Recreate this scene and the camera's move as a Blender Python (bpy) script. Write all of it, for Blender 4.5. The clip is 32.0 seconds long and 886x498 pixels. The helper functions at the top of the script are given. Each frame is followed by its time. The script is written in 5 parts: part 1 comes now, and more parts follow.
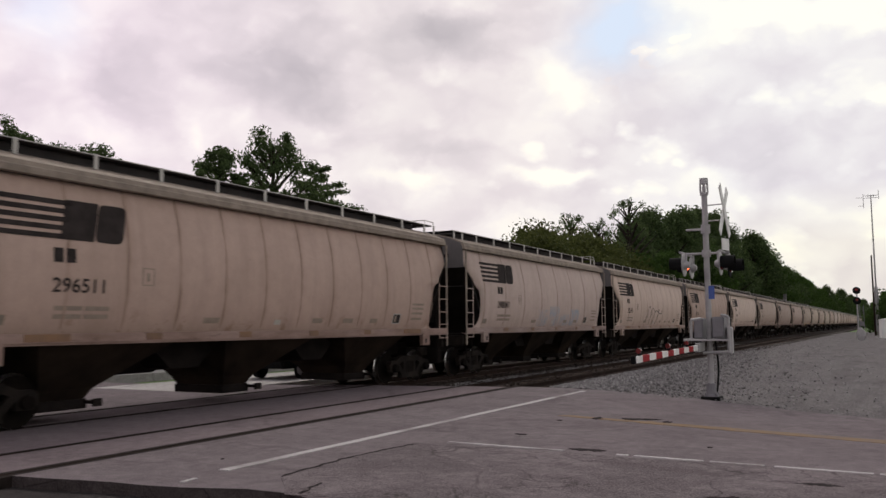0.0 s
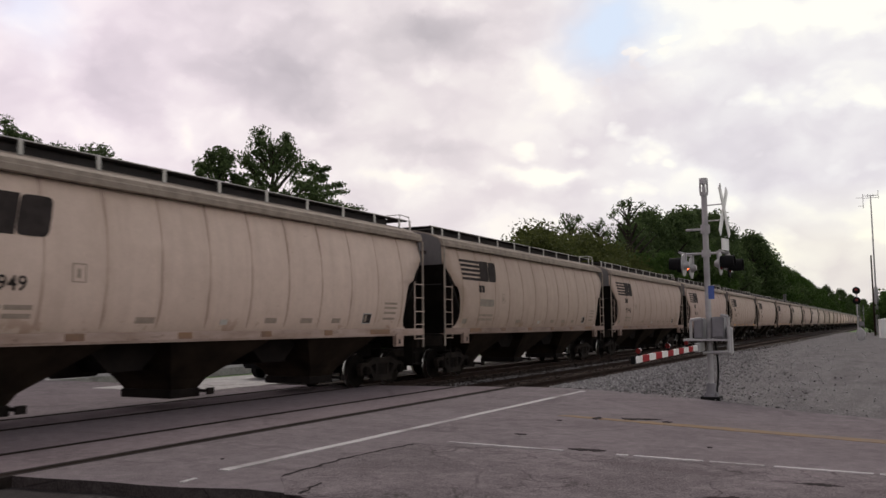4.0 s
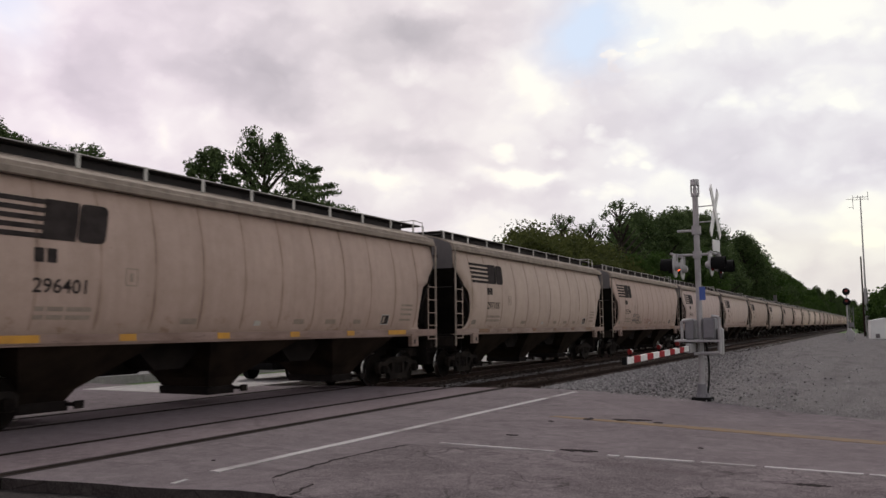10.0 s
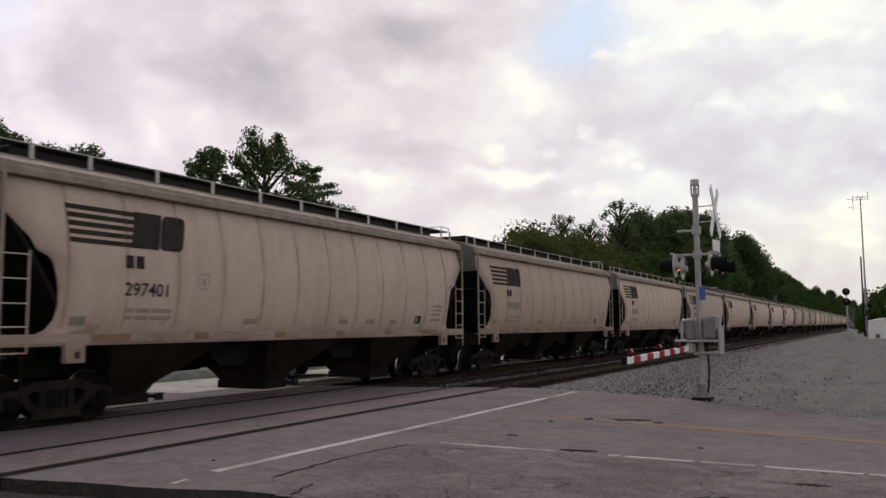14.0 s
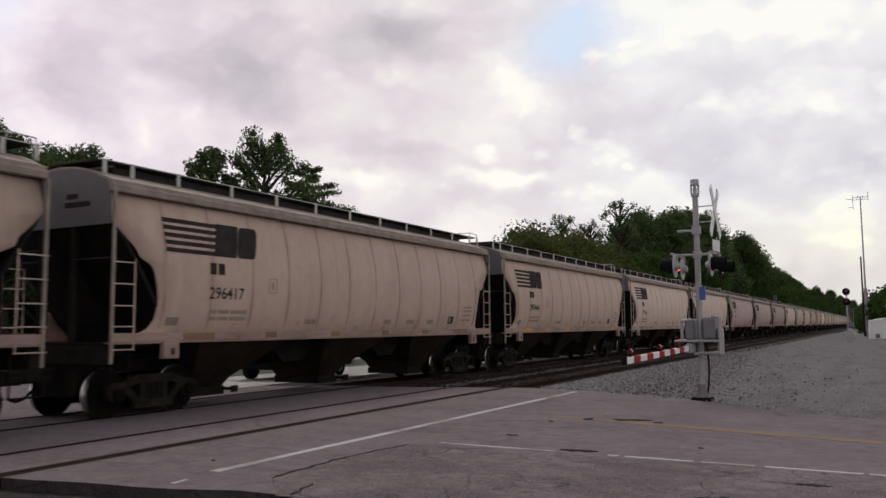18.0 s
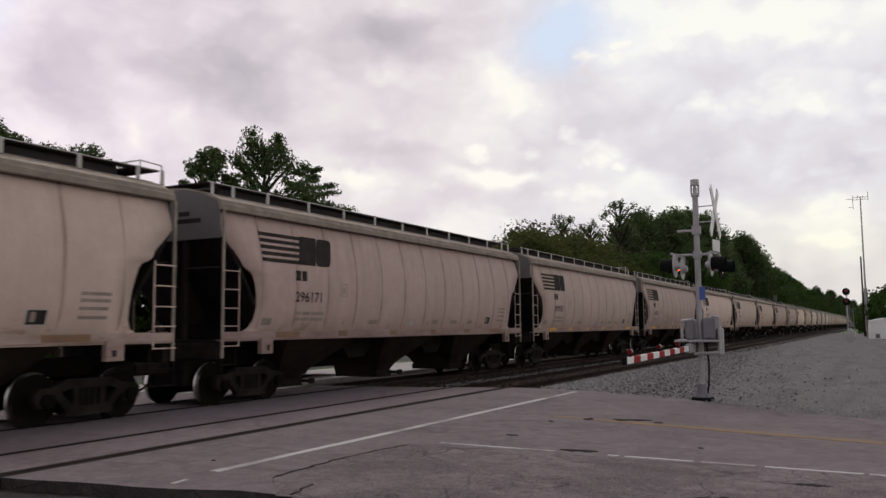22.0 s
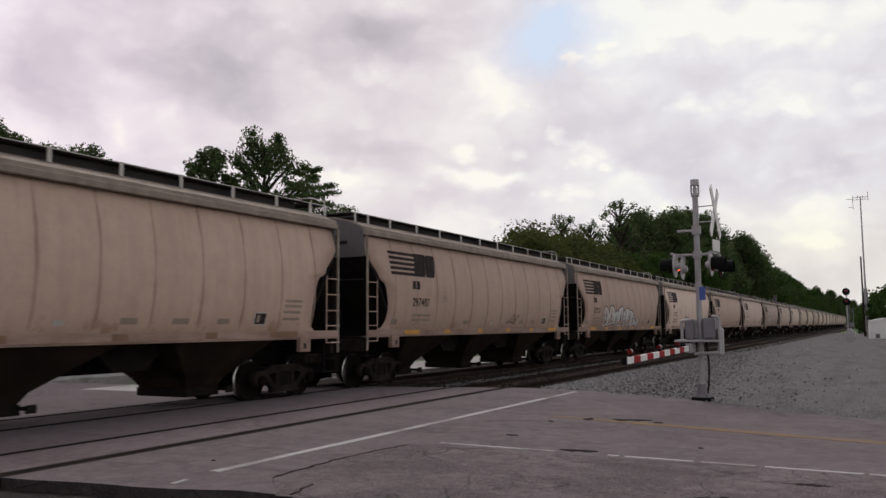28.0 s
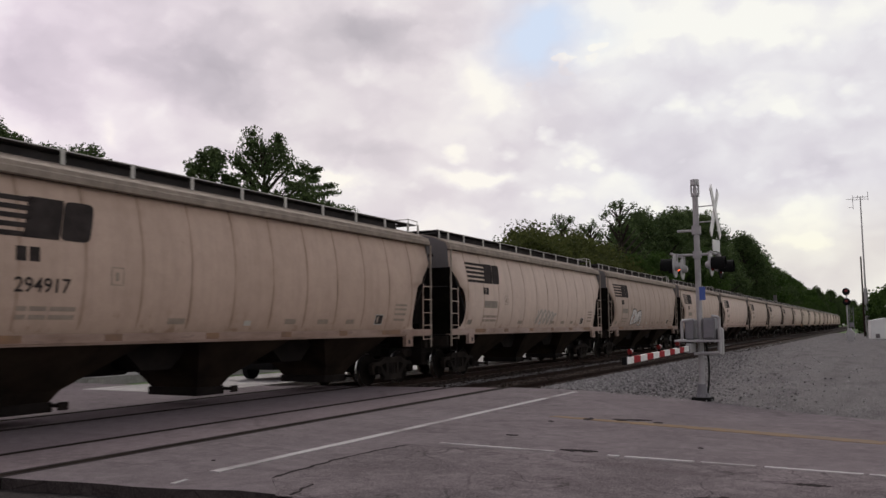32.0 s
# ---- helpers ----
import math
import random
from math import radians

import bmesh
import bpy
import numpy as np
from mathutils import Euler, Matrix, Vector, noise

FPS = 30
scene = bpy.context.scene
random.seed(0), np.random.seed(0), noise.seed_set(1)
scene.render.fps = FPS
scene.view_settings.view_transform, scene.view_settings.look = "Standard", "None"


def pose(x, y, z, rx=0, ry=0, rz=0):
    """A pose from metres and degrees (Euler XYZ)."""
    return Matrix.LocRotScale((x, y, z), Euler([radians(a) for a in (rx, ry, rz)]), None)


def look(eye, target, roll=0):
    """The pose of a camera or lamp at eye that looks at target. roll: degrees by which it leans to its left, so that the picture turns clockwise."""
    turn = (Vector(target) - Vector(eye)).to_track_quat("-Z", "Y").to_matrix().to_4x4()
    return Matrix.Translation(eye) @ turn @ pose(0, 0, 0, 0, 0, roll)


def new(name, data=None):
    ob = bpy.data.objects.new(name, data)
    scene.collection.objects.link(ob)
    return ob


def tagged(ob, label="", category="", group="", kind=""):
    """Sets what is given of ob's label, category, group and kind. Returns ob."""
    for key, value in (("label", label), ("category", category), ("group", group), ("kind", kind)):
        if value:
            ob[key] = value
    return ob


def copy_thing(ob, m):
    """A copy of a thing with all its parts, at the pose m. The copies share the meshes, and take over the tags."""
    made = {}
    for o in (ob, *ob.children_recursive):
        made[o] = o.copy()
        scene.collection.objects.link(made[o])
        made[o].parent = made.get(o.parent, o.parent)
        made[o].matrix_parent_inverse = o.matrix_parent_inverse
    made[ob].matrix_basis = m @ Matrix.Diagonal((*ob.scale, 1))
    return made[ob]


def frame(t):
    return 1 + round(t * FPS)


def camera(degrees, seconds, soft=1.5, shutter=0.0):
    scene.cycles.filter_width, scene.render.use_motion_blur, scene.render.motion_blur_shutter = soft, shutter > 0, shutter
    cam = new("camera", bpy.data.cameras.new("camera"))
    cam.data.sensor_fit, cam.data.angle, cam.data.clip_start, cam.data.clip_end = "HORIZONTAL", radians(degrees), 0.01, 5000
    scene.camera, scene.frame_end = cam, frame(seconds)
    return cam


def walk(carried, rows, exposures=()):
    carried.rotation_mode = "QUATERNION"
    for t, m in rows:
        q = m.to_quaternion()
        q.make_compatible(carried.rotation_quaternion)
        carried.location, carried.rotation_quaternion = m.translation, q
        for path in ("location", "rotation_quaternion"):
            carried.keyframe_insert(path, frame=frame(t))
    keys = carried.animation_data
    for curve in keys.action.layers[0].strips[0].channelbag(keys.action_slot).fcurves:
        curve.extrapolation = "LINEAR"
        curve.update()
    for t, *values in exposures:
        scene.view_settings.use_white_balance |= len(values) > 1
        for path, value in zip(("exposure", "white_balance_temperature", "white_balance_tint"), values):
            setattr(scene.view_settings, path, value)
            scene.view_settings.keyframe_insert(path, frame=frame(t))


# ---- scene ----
# World: x runs along the tracks, y across them, z up; rail tops lie at z = 0.
CAM_H = 1.67
YAW, PITCH, ROLL = 27.83, 5.43, -0.482


def view(turn, tilt=0.0):
    """The camera on its tripod, turned left by some degrees."""
    a, b = radians(YAW + turn), radians(PITCH + tilt)
    eye = Vector((0, 0, CAM_H))
    way = Vector((math.cos(a) * math.cos(b), math.sin(a) * math.cos(b), math.sin(b)))
    return look(eye, eye + way, ROLL_SIGN * ROLL)


ROLL_SIGN = 1
cam = camera(56.91, 32.0, 1.5, 0.12)
walk(cam, [(0.0, view(0.585, -0.06)), (1.5, view(0.585, -0.06)), (3.5, view(0.58, -0.06)), (4.5, view(0.56, -0.06)),
           (5.5, view(0.52, -0.06)), (6.0, view(0.2, -0.06)), (6.5, view(-0.47, -0.05)), (7.0, view(-0.27, -0.03)),
           (7.5, view(-0.03, -0.05)), (8.0, view(0.03, -0.05)), (8.5, view(0.09)), (9.0, view(0)), (14.5, view(0)),
           (20.0, view(0)), (26.0, view(0)), (32.0, view(0))],
     exposures=[(0.0, 0.06, 6700, 10.6), (12.0, 0.03, 6600, 10.6), (32.0, -0.06, 6560, 11.3)])

# ---- light ----
SUN_EL, SUN_AZ = 48.0, 35.0
world = bpy.data.worlds.new("world")
scene.world = world
world.use_nodes = True
wn = world.node_tree
wn.nodes.clear()
w_out = wn.nodes.new("ShaderNodeOutputWorld")
w_bg = wn.nodes.new("ShaderNodeBackground")
w_hs = wn.nodes.new("ShaderNodeHueSaturation")
w_sky = wn.nodes.new("ShaderNodeTexSky")
w_sky.sky_type = "NISHITA"
w_sky.sun_disc = False
w_sky.sun_elevation = radians(SUN_EL)
w_sky.sun_rotation = radians(90 - SUN_AZ)
w_sky.air_density = 1.0
w_sky.dust_density = 4.0
w_hs.inputs["Saturation"].default_value = 0.35
w_bg.inputs["Strength"].default_value = 0.118
wn.links.new(w_sky.outputs[0], w_hs.inputs["Color"])
wn.links.new(w_hs.outputs[0], w_bg.inputs["Color"])
wn.links.new(w_bg.outputs[0], w_out.inputs["Surface"])

sun_data = bpy.data.lights.new("sun", "SUN")
sun_data.energy = 0.6
sun_data.angle = radians(18)
sun_data.color = (1.0, 0.95, 0.88)
sun = new("sun", sun_data)
a_, e_ = radians(SUN_AZ), radians(SUN_EL)
sun.matrix_world = look((60 * math.cos(a_), 60 * math.sin(a_), 60), (60 * math.cos(a_) - math.cos(a_) * math.cos(e_), 60 * math.sin(a_) - math.sin(a_) * math.cos(e_), 60 - math.sin(e_)))


# ---- node helpers ----
class Nodes:
    """Short hand for building one node material."""

    def __init__(self, name, rough=0.8, metal=0.0):
        self.mat = bpy.data.materials.new(name)
        self.mat.use_nodes = True
        self.t = self.mat.node_tree
        self.bsdf = self.t.nodes["Principled BSDF"]
        self.bsdf.inputs["Roughness"].default_value = rough
        self.bsdf.inputs["Metallic"].default_value = metal
        self.coord = self.t.nodes.new("ShaderNodeTexCoord")
        self.info = self.t.nodes.new("ShaderNodeObjectInfo")

    def put(self, value, socket):
        if isinstance(value, bpy.types.NodeSocket):
            self.t.links.new(value, socket)
        elif isinstance(value, tuple) and len(value) == 3 and socket.type == "RGBA":
            socket.default_value = (*value, 1)
        else:
            socket.default_value = value

    def math(self, op, a, b=0.0, c=None, clamp=False):
        n = self.t.nodes.new("ShaderNodeMath")
        n.operation = op
        n.use_clamp = clamp
        self.put(a, n.inputs[0])
        self.put(b, n.inputs[1])
        if c is not None:
            self.put(c, n.inputs[2])
        return n.outputs[0]

    def where(self, scale=(1, 1, 1), kind="Object"):
        n = self.t.nodes.new("ShaderNodeMapping")
        n.inputs["Scale"].default_value = scale
        self.t.links.new(self.coord.outputs[kind], n.inputs["Vector"])
        return n.outputs[0]

    def world(self, scale=(1, 1, 1)):
        g = self.t.nodes.new("ShaderNodeNewGeometry")
        n = self.t.nodes.new("ShaderNodeMapping")
        n.inputs["Scale"].default_value = scale
        self.t.links.new(g.outputs["Position"], n.inputs["Vector"])
        return n.outputs[0]

    def noise(self, vec, scale, detail=4.0, rough=0.55, distort=0.0):
        n = self.t.nodes.new("ShaderNodeTexNoise")
        self.put(vec, n.inputs["Vector"])
        n.inputs["Scale"].default_value = scale
        n.inputs["Detail"].default_value = detail
        n.inputs["Roughness"].default_value = rough
        n.inputs["Distortion"].default_value = distort
        return n.outputs["Fac"]

    def voronoi(self, vec, scale, feature="DISTANCE_TO_EDGE", out="Distance"):
        n = self.t.nodes.new("ShaderNodeTexVoronoi")
        n.feature = feature
        self.put(vec, n.inputs["Vector"])
        n.inputs["Scale"].default_value = scale
        return n.outputs[out]

    def span(self, fac, a, b, lo=0.0, hi=1.0):
        n = self.t.nodes.new("ShaderNodeMapRange")
        self.put(fac, n.inputs["Value"])
        for key, v in zip(("From Min", "From Max", "To Min", "To Max"), (a, b, lo, hi)):
            n.inputs[key].default_value = v
        return n.outputs[0]

    def mix(self, fac, a, b, how="MIX"):
        n = self.t.nodes.new("ShaderNodeMix")
        n.data_type = "RGBA"
        n.blend_type = how
        self.put(fac, n.inputs[0])
        self.put(a, n.inputs[6])
        self.put(b, n.inputs[7])
        return n.outputs[2]

    def bump(self, height, strength=0.3, dist=0.02):
        n = self.t.nodes.new("ShaderNodeBump")
        n.inputs["Strength"].default_value = strength
        n.inputs["Distance"].default_value = dist
        self.put(height, n.inputs["Height"])
        self.t.links.new(n.outputs[0], self.bsdf.inputs["Normal"])

    def colour(self, c):
        self.put(c, self.bsdf.inputs["Base Color"])
        return self.mat


def plain(name, a, b, scale=3.0, rough=0.7, metal=0.0, bump=0.15, gloss=0.2):
    """Two tones in soft patches with fine grain."""
    n = Nodes(name, rough, metal)
    if rough >= 0.8:
        n.bsdf.inputs["Specular IOR Level"].default_value = gloss
    v = n.where()
    big = n.span(n.noise(v, scale, 5), 0.35, 0.68)
    fine = n.noise(v, scale * 14, 3)
    c = n.mix(big, a, b)
    c = n.mix(n.span(fine, 0.3, 0.8, 0.0, 0.35), c, tuple(x * 0.55 for x in a))
    n.bump(fine, bump, 0.01)
    return n.colour(c)


def car_paint(name, first, step, wear=1.0):
    """Aged hopper paint in the object's own colour: soft dirt, streaks, specks, and dirt that has run along the weld seams."""
    n = Nodes(name, 0.62)
    n.bsdf.inputs["Specular IOR Level"].default_value = 0.3
    base = n.info.outputs["Color"]
    v = n.where()
    chance = n.info.outputs["Random"]
    shift = n.t.nodes.new("ShaderNodeVectorMath")
    shift.operation = "ADD"
    n.t.links.new(v, shift.inputs[0])
    comb = n.t.nodes.new("ShaderNodeCombineXYZ")
    n.t.links.new(n.math("MULTIPLY", chance, 53.0), comb.inputs[0])
    n.t.links.new(comb.outputs[0], shift.inputs[1])
    p = shift.outputs[0]
    m = n.t.nodes.new("ShaderNodeMapping")
    m.inputs["Scale"].default_value = (2.2, 1.0, 0.16)
    n.t.links.new(p, m.inputs["Vector"])
    sep = n.t.nodes.new("ShaderNodeSeparateXYZ")
    n.t.links.new(v, sep.inputs[0])
    x, z = sep.outputs[0], sep.outputs[2]

    def tone(r, g, b):
        return n.mix(1.0, base, (r, g, b), "MULTIPLY")

    streaks = n.span(n.noise(m.outputs[0], 1.5, 4, 0.6), 0.46, 0.78)
    patches = n.span(n.noise(p, 0.55, 5, 0.6), 0.38, 0.72)
    specks = n.span(n.noise(p, 11.0, 3, 0.65), 0.66, 0.78)
    c = n.mix(n.math("MULTIPLY", patches, 0.5), base, tone(0.78, 0.76, 0.74))
    c = n.mix(n.math("MULTIPLY", streaks, 0.34 * wear), c, tone(0.60, 0.57, 0.54))
    c = n.mix(n.span(n.noise(p, 3.2, 6, 0.7), 0.42, 0.75, 0.0, 0.30 * wear), c, tone(0.58, 0.54, 0.50))
    c = n.mix(n.span(n.noise(p, 26, 3, 0.6), 0.35, 0.75, 0.0, 0.16), c, tone(0.62, 0.60, 0.58))
    # dirt along the seams, heavy on some and nearly gone on others
    u = n.math("ADD", n.math("DIVIDE", n.math("SUBTRACT", x, first), step), 0.5)
    k = n.math("FLOOR", u)
    wob = n.math("MULTIPLY", n.math("SUBTRACT", n.noise(p, 2.0, 3), 0.5), 0.05)
    d = n.math("ABSOLUTE", n.math("ADD", n.math("MULTIPLY", n.math("SUBTRACT", n.math("SUBTRACT", u, k), 0.5), step), wob))
    at = n.t.nodes.new("ShaderNodeCombineXYZ")
    n.t.links.new(n.math("ADD", n.math("MULTIPLY", k, 7.31), n.math("MULTIPLY", chance, 91.0)), at.inputs[0])
    n.t.links.new(n.math("MULTIPLY", z, 0.8), at.inputs[1])
    run = n.span(n.noise(at.outputs[0], 1.0, 3, 0.55), 0.36, 0.62, 0.0, 1.0)
    run = n.math("MULTIPLY", run, n.math("MULTIPLY", n.span(z, 1.66, 1.86), 1.0, clamp=True))
    thin = n.math("MULTIPLY", n.span(d, 0.012, 0.044, 1.0, 0.0), run)
    halo = n.math("MULTIPLY", n.span(d, 0.0, 0.22, 1.0, 0.0), run)
    c = n.mix(n.math("MULTIPLY", halo, 0.26), c, tone(0.62, 0.57, 0.52))
    c = n.mix(n.math("MULTIPLY", thin, 0.95), c, tone(0.29, 0.25, 0.225))
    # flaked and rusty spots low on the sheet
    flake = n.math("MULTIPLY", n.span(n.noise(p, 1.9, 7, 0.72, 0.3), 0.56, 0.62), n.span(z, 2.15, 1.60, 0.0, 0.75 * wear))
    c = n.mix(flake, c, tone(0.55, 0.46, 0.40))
    c = n.mix(n.math("MULTIPLY", specks, 0.35), c, (0.14, 0.08, 0.055))
    n.bump(n.math("ADD", n.noise(p, 1.6, 4), n.span(d, 0.0, 0.20, -0.5, 0.0)), 0.14, 0.03)
    return n.colour(c)


def weld_paint():
    n = Nodes("weld_bead", 0.8)
    n.bsdf.inputs["Specular IOR Level"].default_value = 0.1
    worn = n.noise(n.world((0.3, 1, 1)), 1.3, 4)
    c = n.mix(n.span(worn, 0.35, 0.65), (0.92, 0.90, 0.88), (0.62, 0.57, 0.53))
    return n.colour(n.mix(1.0, n.info.outputs["Color"], c, "MULTIPLY"))


def sill_paint():
    """Side sill paint, rubbed and rusty in spots."""
    n = Nodes("sill_paint", 0.7)
    n.bsdf.inputs["Specular IOR Level"].default_value = 0.15
    v = n.where((0.6, 1, 2.0))
    c = n.mix(1.0, n.info.outputs["Color"], n.mix(n.span(n.noise(v, 1.1, 5, 0.65), 0.38, 0.66), (0.66, 0.64, 0.66), (0.42, 0.375, 0.355)), "MULTIPLY")
    c = n.mix(n.span(n.noise(v, 2.6, 7, 0.72), 0.57, 0.66, 0.0, 0.6), c, (0.13, 0.085, 0.065))
    n.bump(n.noise(v, 9, 4), 0.2, 0.02)
    return n.colour(c)


# ---- materials ----
SEAM_AT, SEAM_STEP = 1.24, 1.26
SHORT_AT, SHORT_STEP = 1.38, 1.762
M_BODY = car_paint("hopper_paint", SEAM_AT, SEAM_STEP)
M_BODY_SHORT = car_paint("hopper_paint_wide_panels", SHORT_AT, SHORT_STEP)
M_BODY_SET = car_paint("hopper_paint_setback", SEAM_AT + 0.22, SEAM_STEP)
M_SILL = sill_paint()
M_SEAM = weld_paint()
M_ROOF = plain("roof_dust", (0.34, 0.278, 0.232), (0.225, 0.182, 0.153), 3.5, 0.85, 0.0, 0.5)
M_GREY = plain("end_grey", (0.155, 0.138, 0.138), (0.115, 0.103, 0.104), 2.0, 0.7)
# Grimy steel of cavities and underframe; their shade is put into the base colours.
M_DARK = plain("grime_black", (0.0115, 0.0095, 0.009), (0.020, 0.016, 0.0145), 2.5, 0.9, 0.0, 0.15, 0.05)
M_TROUGH = plain("hatch_dark", (0.030, 0.026, 0.027), (0.048, 0.042, 0.042), 1.5, 0.85)
# Brown hopper dirt, its tones lowered further for the shade under the car.
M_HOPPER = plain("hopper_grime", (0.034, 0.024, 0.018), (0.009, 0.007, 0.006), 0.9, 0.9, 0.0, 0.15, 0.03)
M_BOARD = plain("galvanised", (0.52, 0.49, 0.46), (0.40, 0.38, 0.355), 4.0, 0.6, 0.0)
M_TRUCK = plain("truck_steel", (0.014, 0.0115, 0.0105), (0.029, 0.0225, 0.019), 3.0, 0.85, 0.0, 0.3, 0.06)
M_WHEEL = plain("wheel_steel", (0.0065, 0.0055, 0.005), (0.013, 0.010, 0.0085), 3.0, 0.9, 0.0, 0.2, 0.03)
M_TREAD = plain("wheel_tread", (0.62, 0.60, 0.58), (0.45, 0.43, 0.41), 5.0, 0.28, 1.0, 0.03)
M_BLACK = plain("decal_black", (0.030, 0.024, 0.023), (0.052, 0.042, 0.040), 3.0, 0.85, 0.0, 0.05, 0.1)
M_FADED = plain("decal_faded", (0.20, 0.165, 0.135), (0.30, 0.25, 0.205), 5.0, 0.75, 0.0, 0.05)
M_GHOST = plain("stencil_ghost", (0.27, 0.215, 0.178), (0.36, 0.288, 0.24), 6.0, 0.8, 0.0, 0.05)
M_YELLOW = plain("marker_yellow", (0.60, 0.29, 0.022), (0.46, 0.215, 0.03), 3.0, 0.6, 0.0, 0.05)
M_RUSTY = plain("marker_faded", (0.235, 0.125, 0.065), (0.16, 0.092, 0.06), 4.0, 0.7, 0.0, 0.05)
M_WHITE = plain("white_paint", (0.78, 0.77, 0.75), (0.64, 0.63, 0.61), 4.0, 0.55, 0.0, 0.06)
M_RED = plain("red_sheeting", (0.33, 0.012, 0.018), (0.26, 0.011, 0.016), 4.0, 0.8, 0.0, 0.04)
M_POLE = plain("aluminium_pole", (0.40, 0.385, 0.39), (0.30, 0.29, 0.295), 4.0, 0.5, 0.3)
M_CASE = plain("case_grey", (0.21, 0.20, 0.215), (0.14, 0.135, 0.15), 3.0, 0.6, 0.2)
M_HOOD = plain("hood_black", (0.006, 0.006, 0.0065), (0.011, 0.0105, 0.0105), 5.0, 0.85, 0.0, 0.15, 0.1)
M_BLUE = plain("blue_plate", (0.05, 0.10, 0.36), (0.04, 0.08, 0.28), 5.0, 0.5)
M_TIE = plain("tie_wood", (0.075, 0.050, 0.040), (0.040, 0.028, 0.024), 3.0, 0.9, 0.0, 0.4)
M_RAIL = plain("rail_rust", (0.034, 0.022, 0.018), (0.022, 0.015, 0.013), 2.0, 0.9, 0.0, 0.15, 0.05)
M_RAILTOP = plain("rail_top", (0.018, 0.013, 0.011), (0.028, 0.020, 0.017), 1.5, 0.95, 0.0, 0.03, 0.02)
M_BARK = plain("bark", (0.040, 0.030, 0.024), (0.024, 0.019, 0.016), 4.0, 0.95, 0.0, 0.5)
M_SHED = plain("shed_white", (0.74, 0.74, 0.73), (0.64, 0.64, 0.63), 1.0, 0.6)


def glow(name, colour, strength):
    m = bpy.data.materials.new(name)
    m.use_nodes = True
    b = m.node_tree.nodes["Principled BSDF"]
    b.inputs["Base Color"].default_value = (*colour, 1)
    b.inputs["Emission Color"].default_value = (*colour, 1)
    b.inputs["Emission Strength"].default_value = strength
    return m


M_LAMP = glow("flasher_lit", (1.0, 0.10, 0.03), 6.0)
M_LENS = plain("red_lens", (0.16, 0.010, 0.010), (0.10, 0.006, 0.006), 6.0, 0.2, 0.0, 0.02)


def asphalt(name, a, b, crack, grain, crack_scale=0.7, crack_amount=0.8, stain=0.5):
    n = Nodes(name, 0.9)
    n.bsdf.inputs["Specular IOR Level"].default_value = 0.06
    v = n.world()
    warp = n.noise(v, 1.7, 4)
    add = n.t.nodes.new("ShaderNodeVectorMath")
    add.operation = "ADD"
    n.t.links.new(v, add.inputs[0])
    comb = n.t.nodes.new("ShaderNodeCombineXYZ")
    for i in range(2):
        n.t.links.new(n.math("MULTIPLY", warp, 1.6 - 0.7 * i), comb.inputs[i])
    n.t.links.new(comb.outputs[0], add.inputs[1])
    big = n.span(n.noise(v, 0.35, 6, 0.65), 0.35, 0.68)
    c = n.mix(big, a, b)
    blot = n.span(n.noise(n.world((1.3, 0.85, 1)), 0.75, 6, 0.66, 0.4), 0.45, 0.60)
    c = n.mix(n.math("MULTIPLY", blot, stain), c, tuple(x * 0.42 for x in a))
    blot2 = n.span(n.noise(n.world((1.0, 0.8, 1)), 2.6, 5, 0.68, 0.3), 0.50, 0.64)
    c = n.mix(n.math("MULTIPLY", blot2, stain * 0.9), c, tuple(x * 0.40 for x in a))
    mid = n.noise(n.world((1.0, 0.8, 1)), 6.0, 6, 0.8)
    c = n.mix(n.span(mid, 0.46, 0.66, 0, 0.35 + 0.45 * stain), c, tuple(x * 0.5 for x in a))
    c = n.mix(n.span(mid, 0.48, 0.30, 0, 0.45), c, tuple(min(1, x * 1.4) for x in b))
    spot = n.span(n.noise(n.world((1.0, 0.45, 1)), 1.3, 7, 0.72, 0.6), 0.57, 0.64)
    c = n.mix(n.math("MULTIPLY", spot, stain * 0.85), c, (a[0] * 0.30, a[1] * 0.26, a[2] * 0.27))
    speck = n.noise(v, 60, 2, 0.6)
    c = n.mix(n.span(speck, 0.35, 0.75, 0, grain), c, tuple(min(1, x * 1.8) for x in b))
    c = n.mix(n.span(n.noise(v, 95, 2), 0.55, 0.8, 0, grain), c, tuple(x * 0.3 for x in a))
    line = n.span(n.voronoi(add.outputs[0], crack_scale), 0.004, 0.028, 1.0, 0.0)
    line = n.math("MULTIPLY", line, n.span(n.noise(v, 0.5, 3), 0.42, 0.56))
    c = n.mix(n.math("MULTIPLY", line, crack_amount), c, crack)
    n.bump(n.math("SUBTRACT", speck, n.math("MULTIPLY", line, 1.5)), 0.35, 0.01)
    return n.colour(c)


M_ROAD = asphalt("road_asphalt", (0.124, 0.101, 0.108), (0.160, 0.135, 0.143), (0.030, 0.024, 0.024), 0.50, 0.30, 0.25, 0.36)
M_OLD = asphalt("old_asphalt", (0.098, 0.080, 0.085), (0.158, 0.132, 0.139), (0.018, 0.014, 0.014), 0.70, 1.2, 0.55, 0.95)
M_PANEL = asphalt("crossing_panel", (0.152, 0.121, 0.129), (0.184, 0.150, 0.157), (0.03, 0.025, 0.025), 0.25, 0.3, 0.2, 0.16)
M_EDGE = asphalt("broken_edge", (0.034, 0.029, 0.029), (0.052, 0.045, 0.045), (0.015, 0.013, 0.013), 0.45, 1.6, 0.5, 0.6)
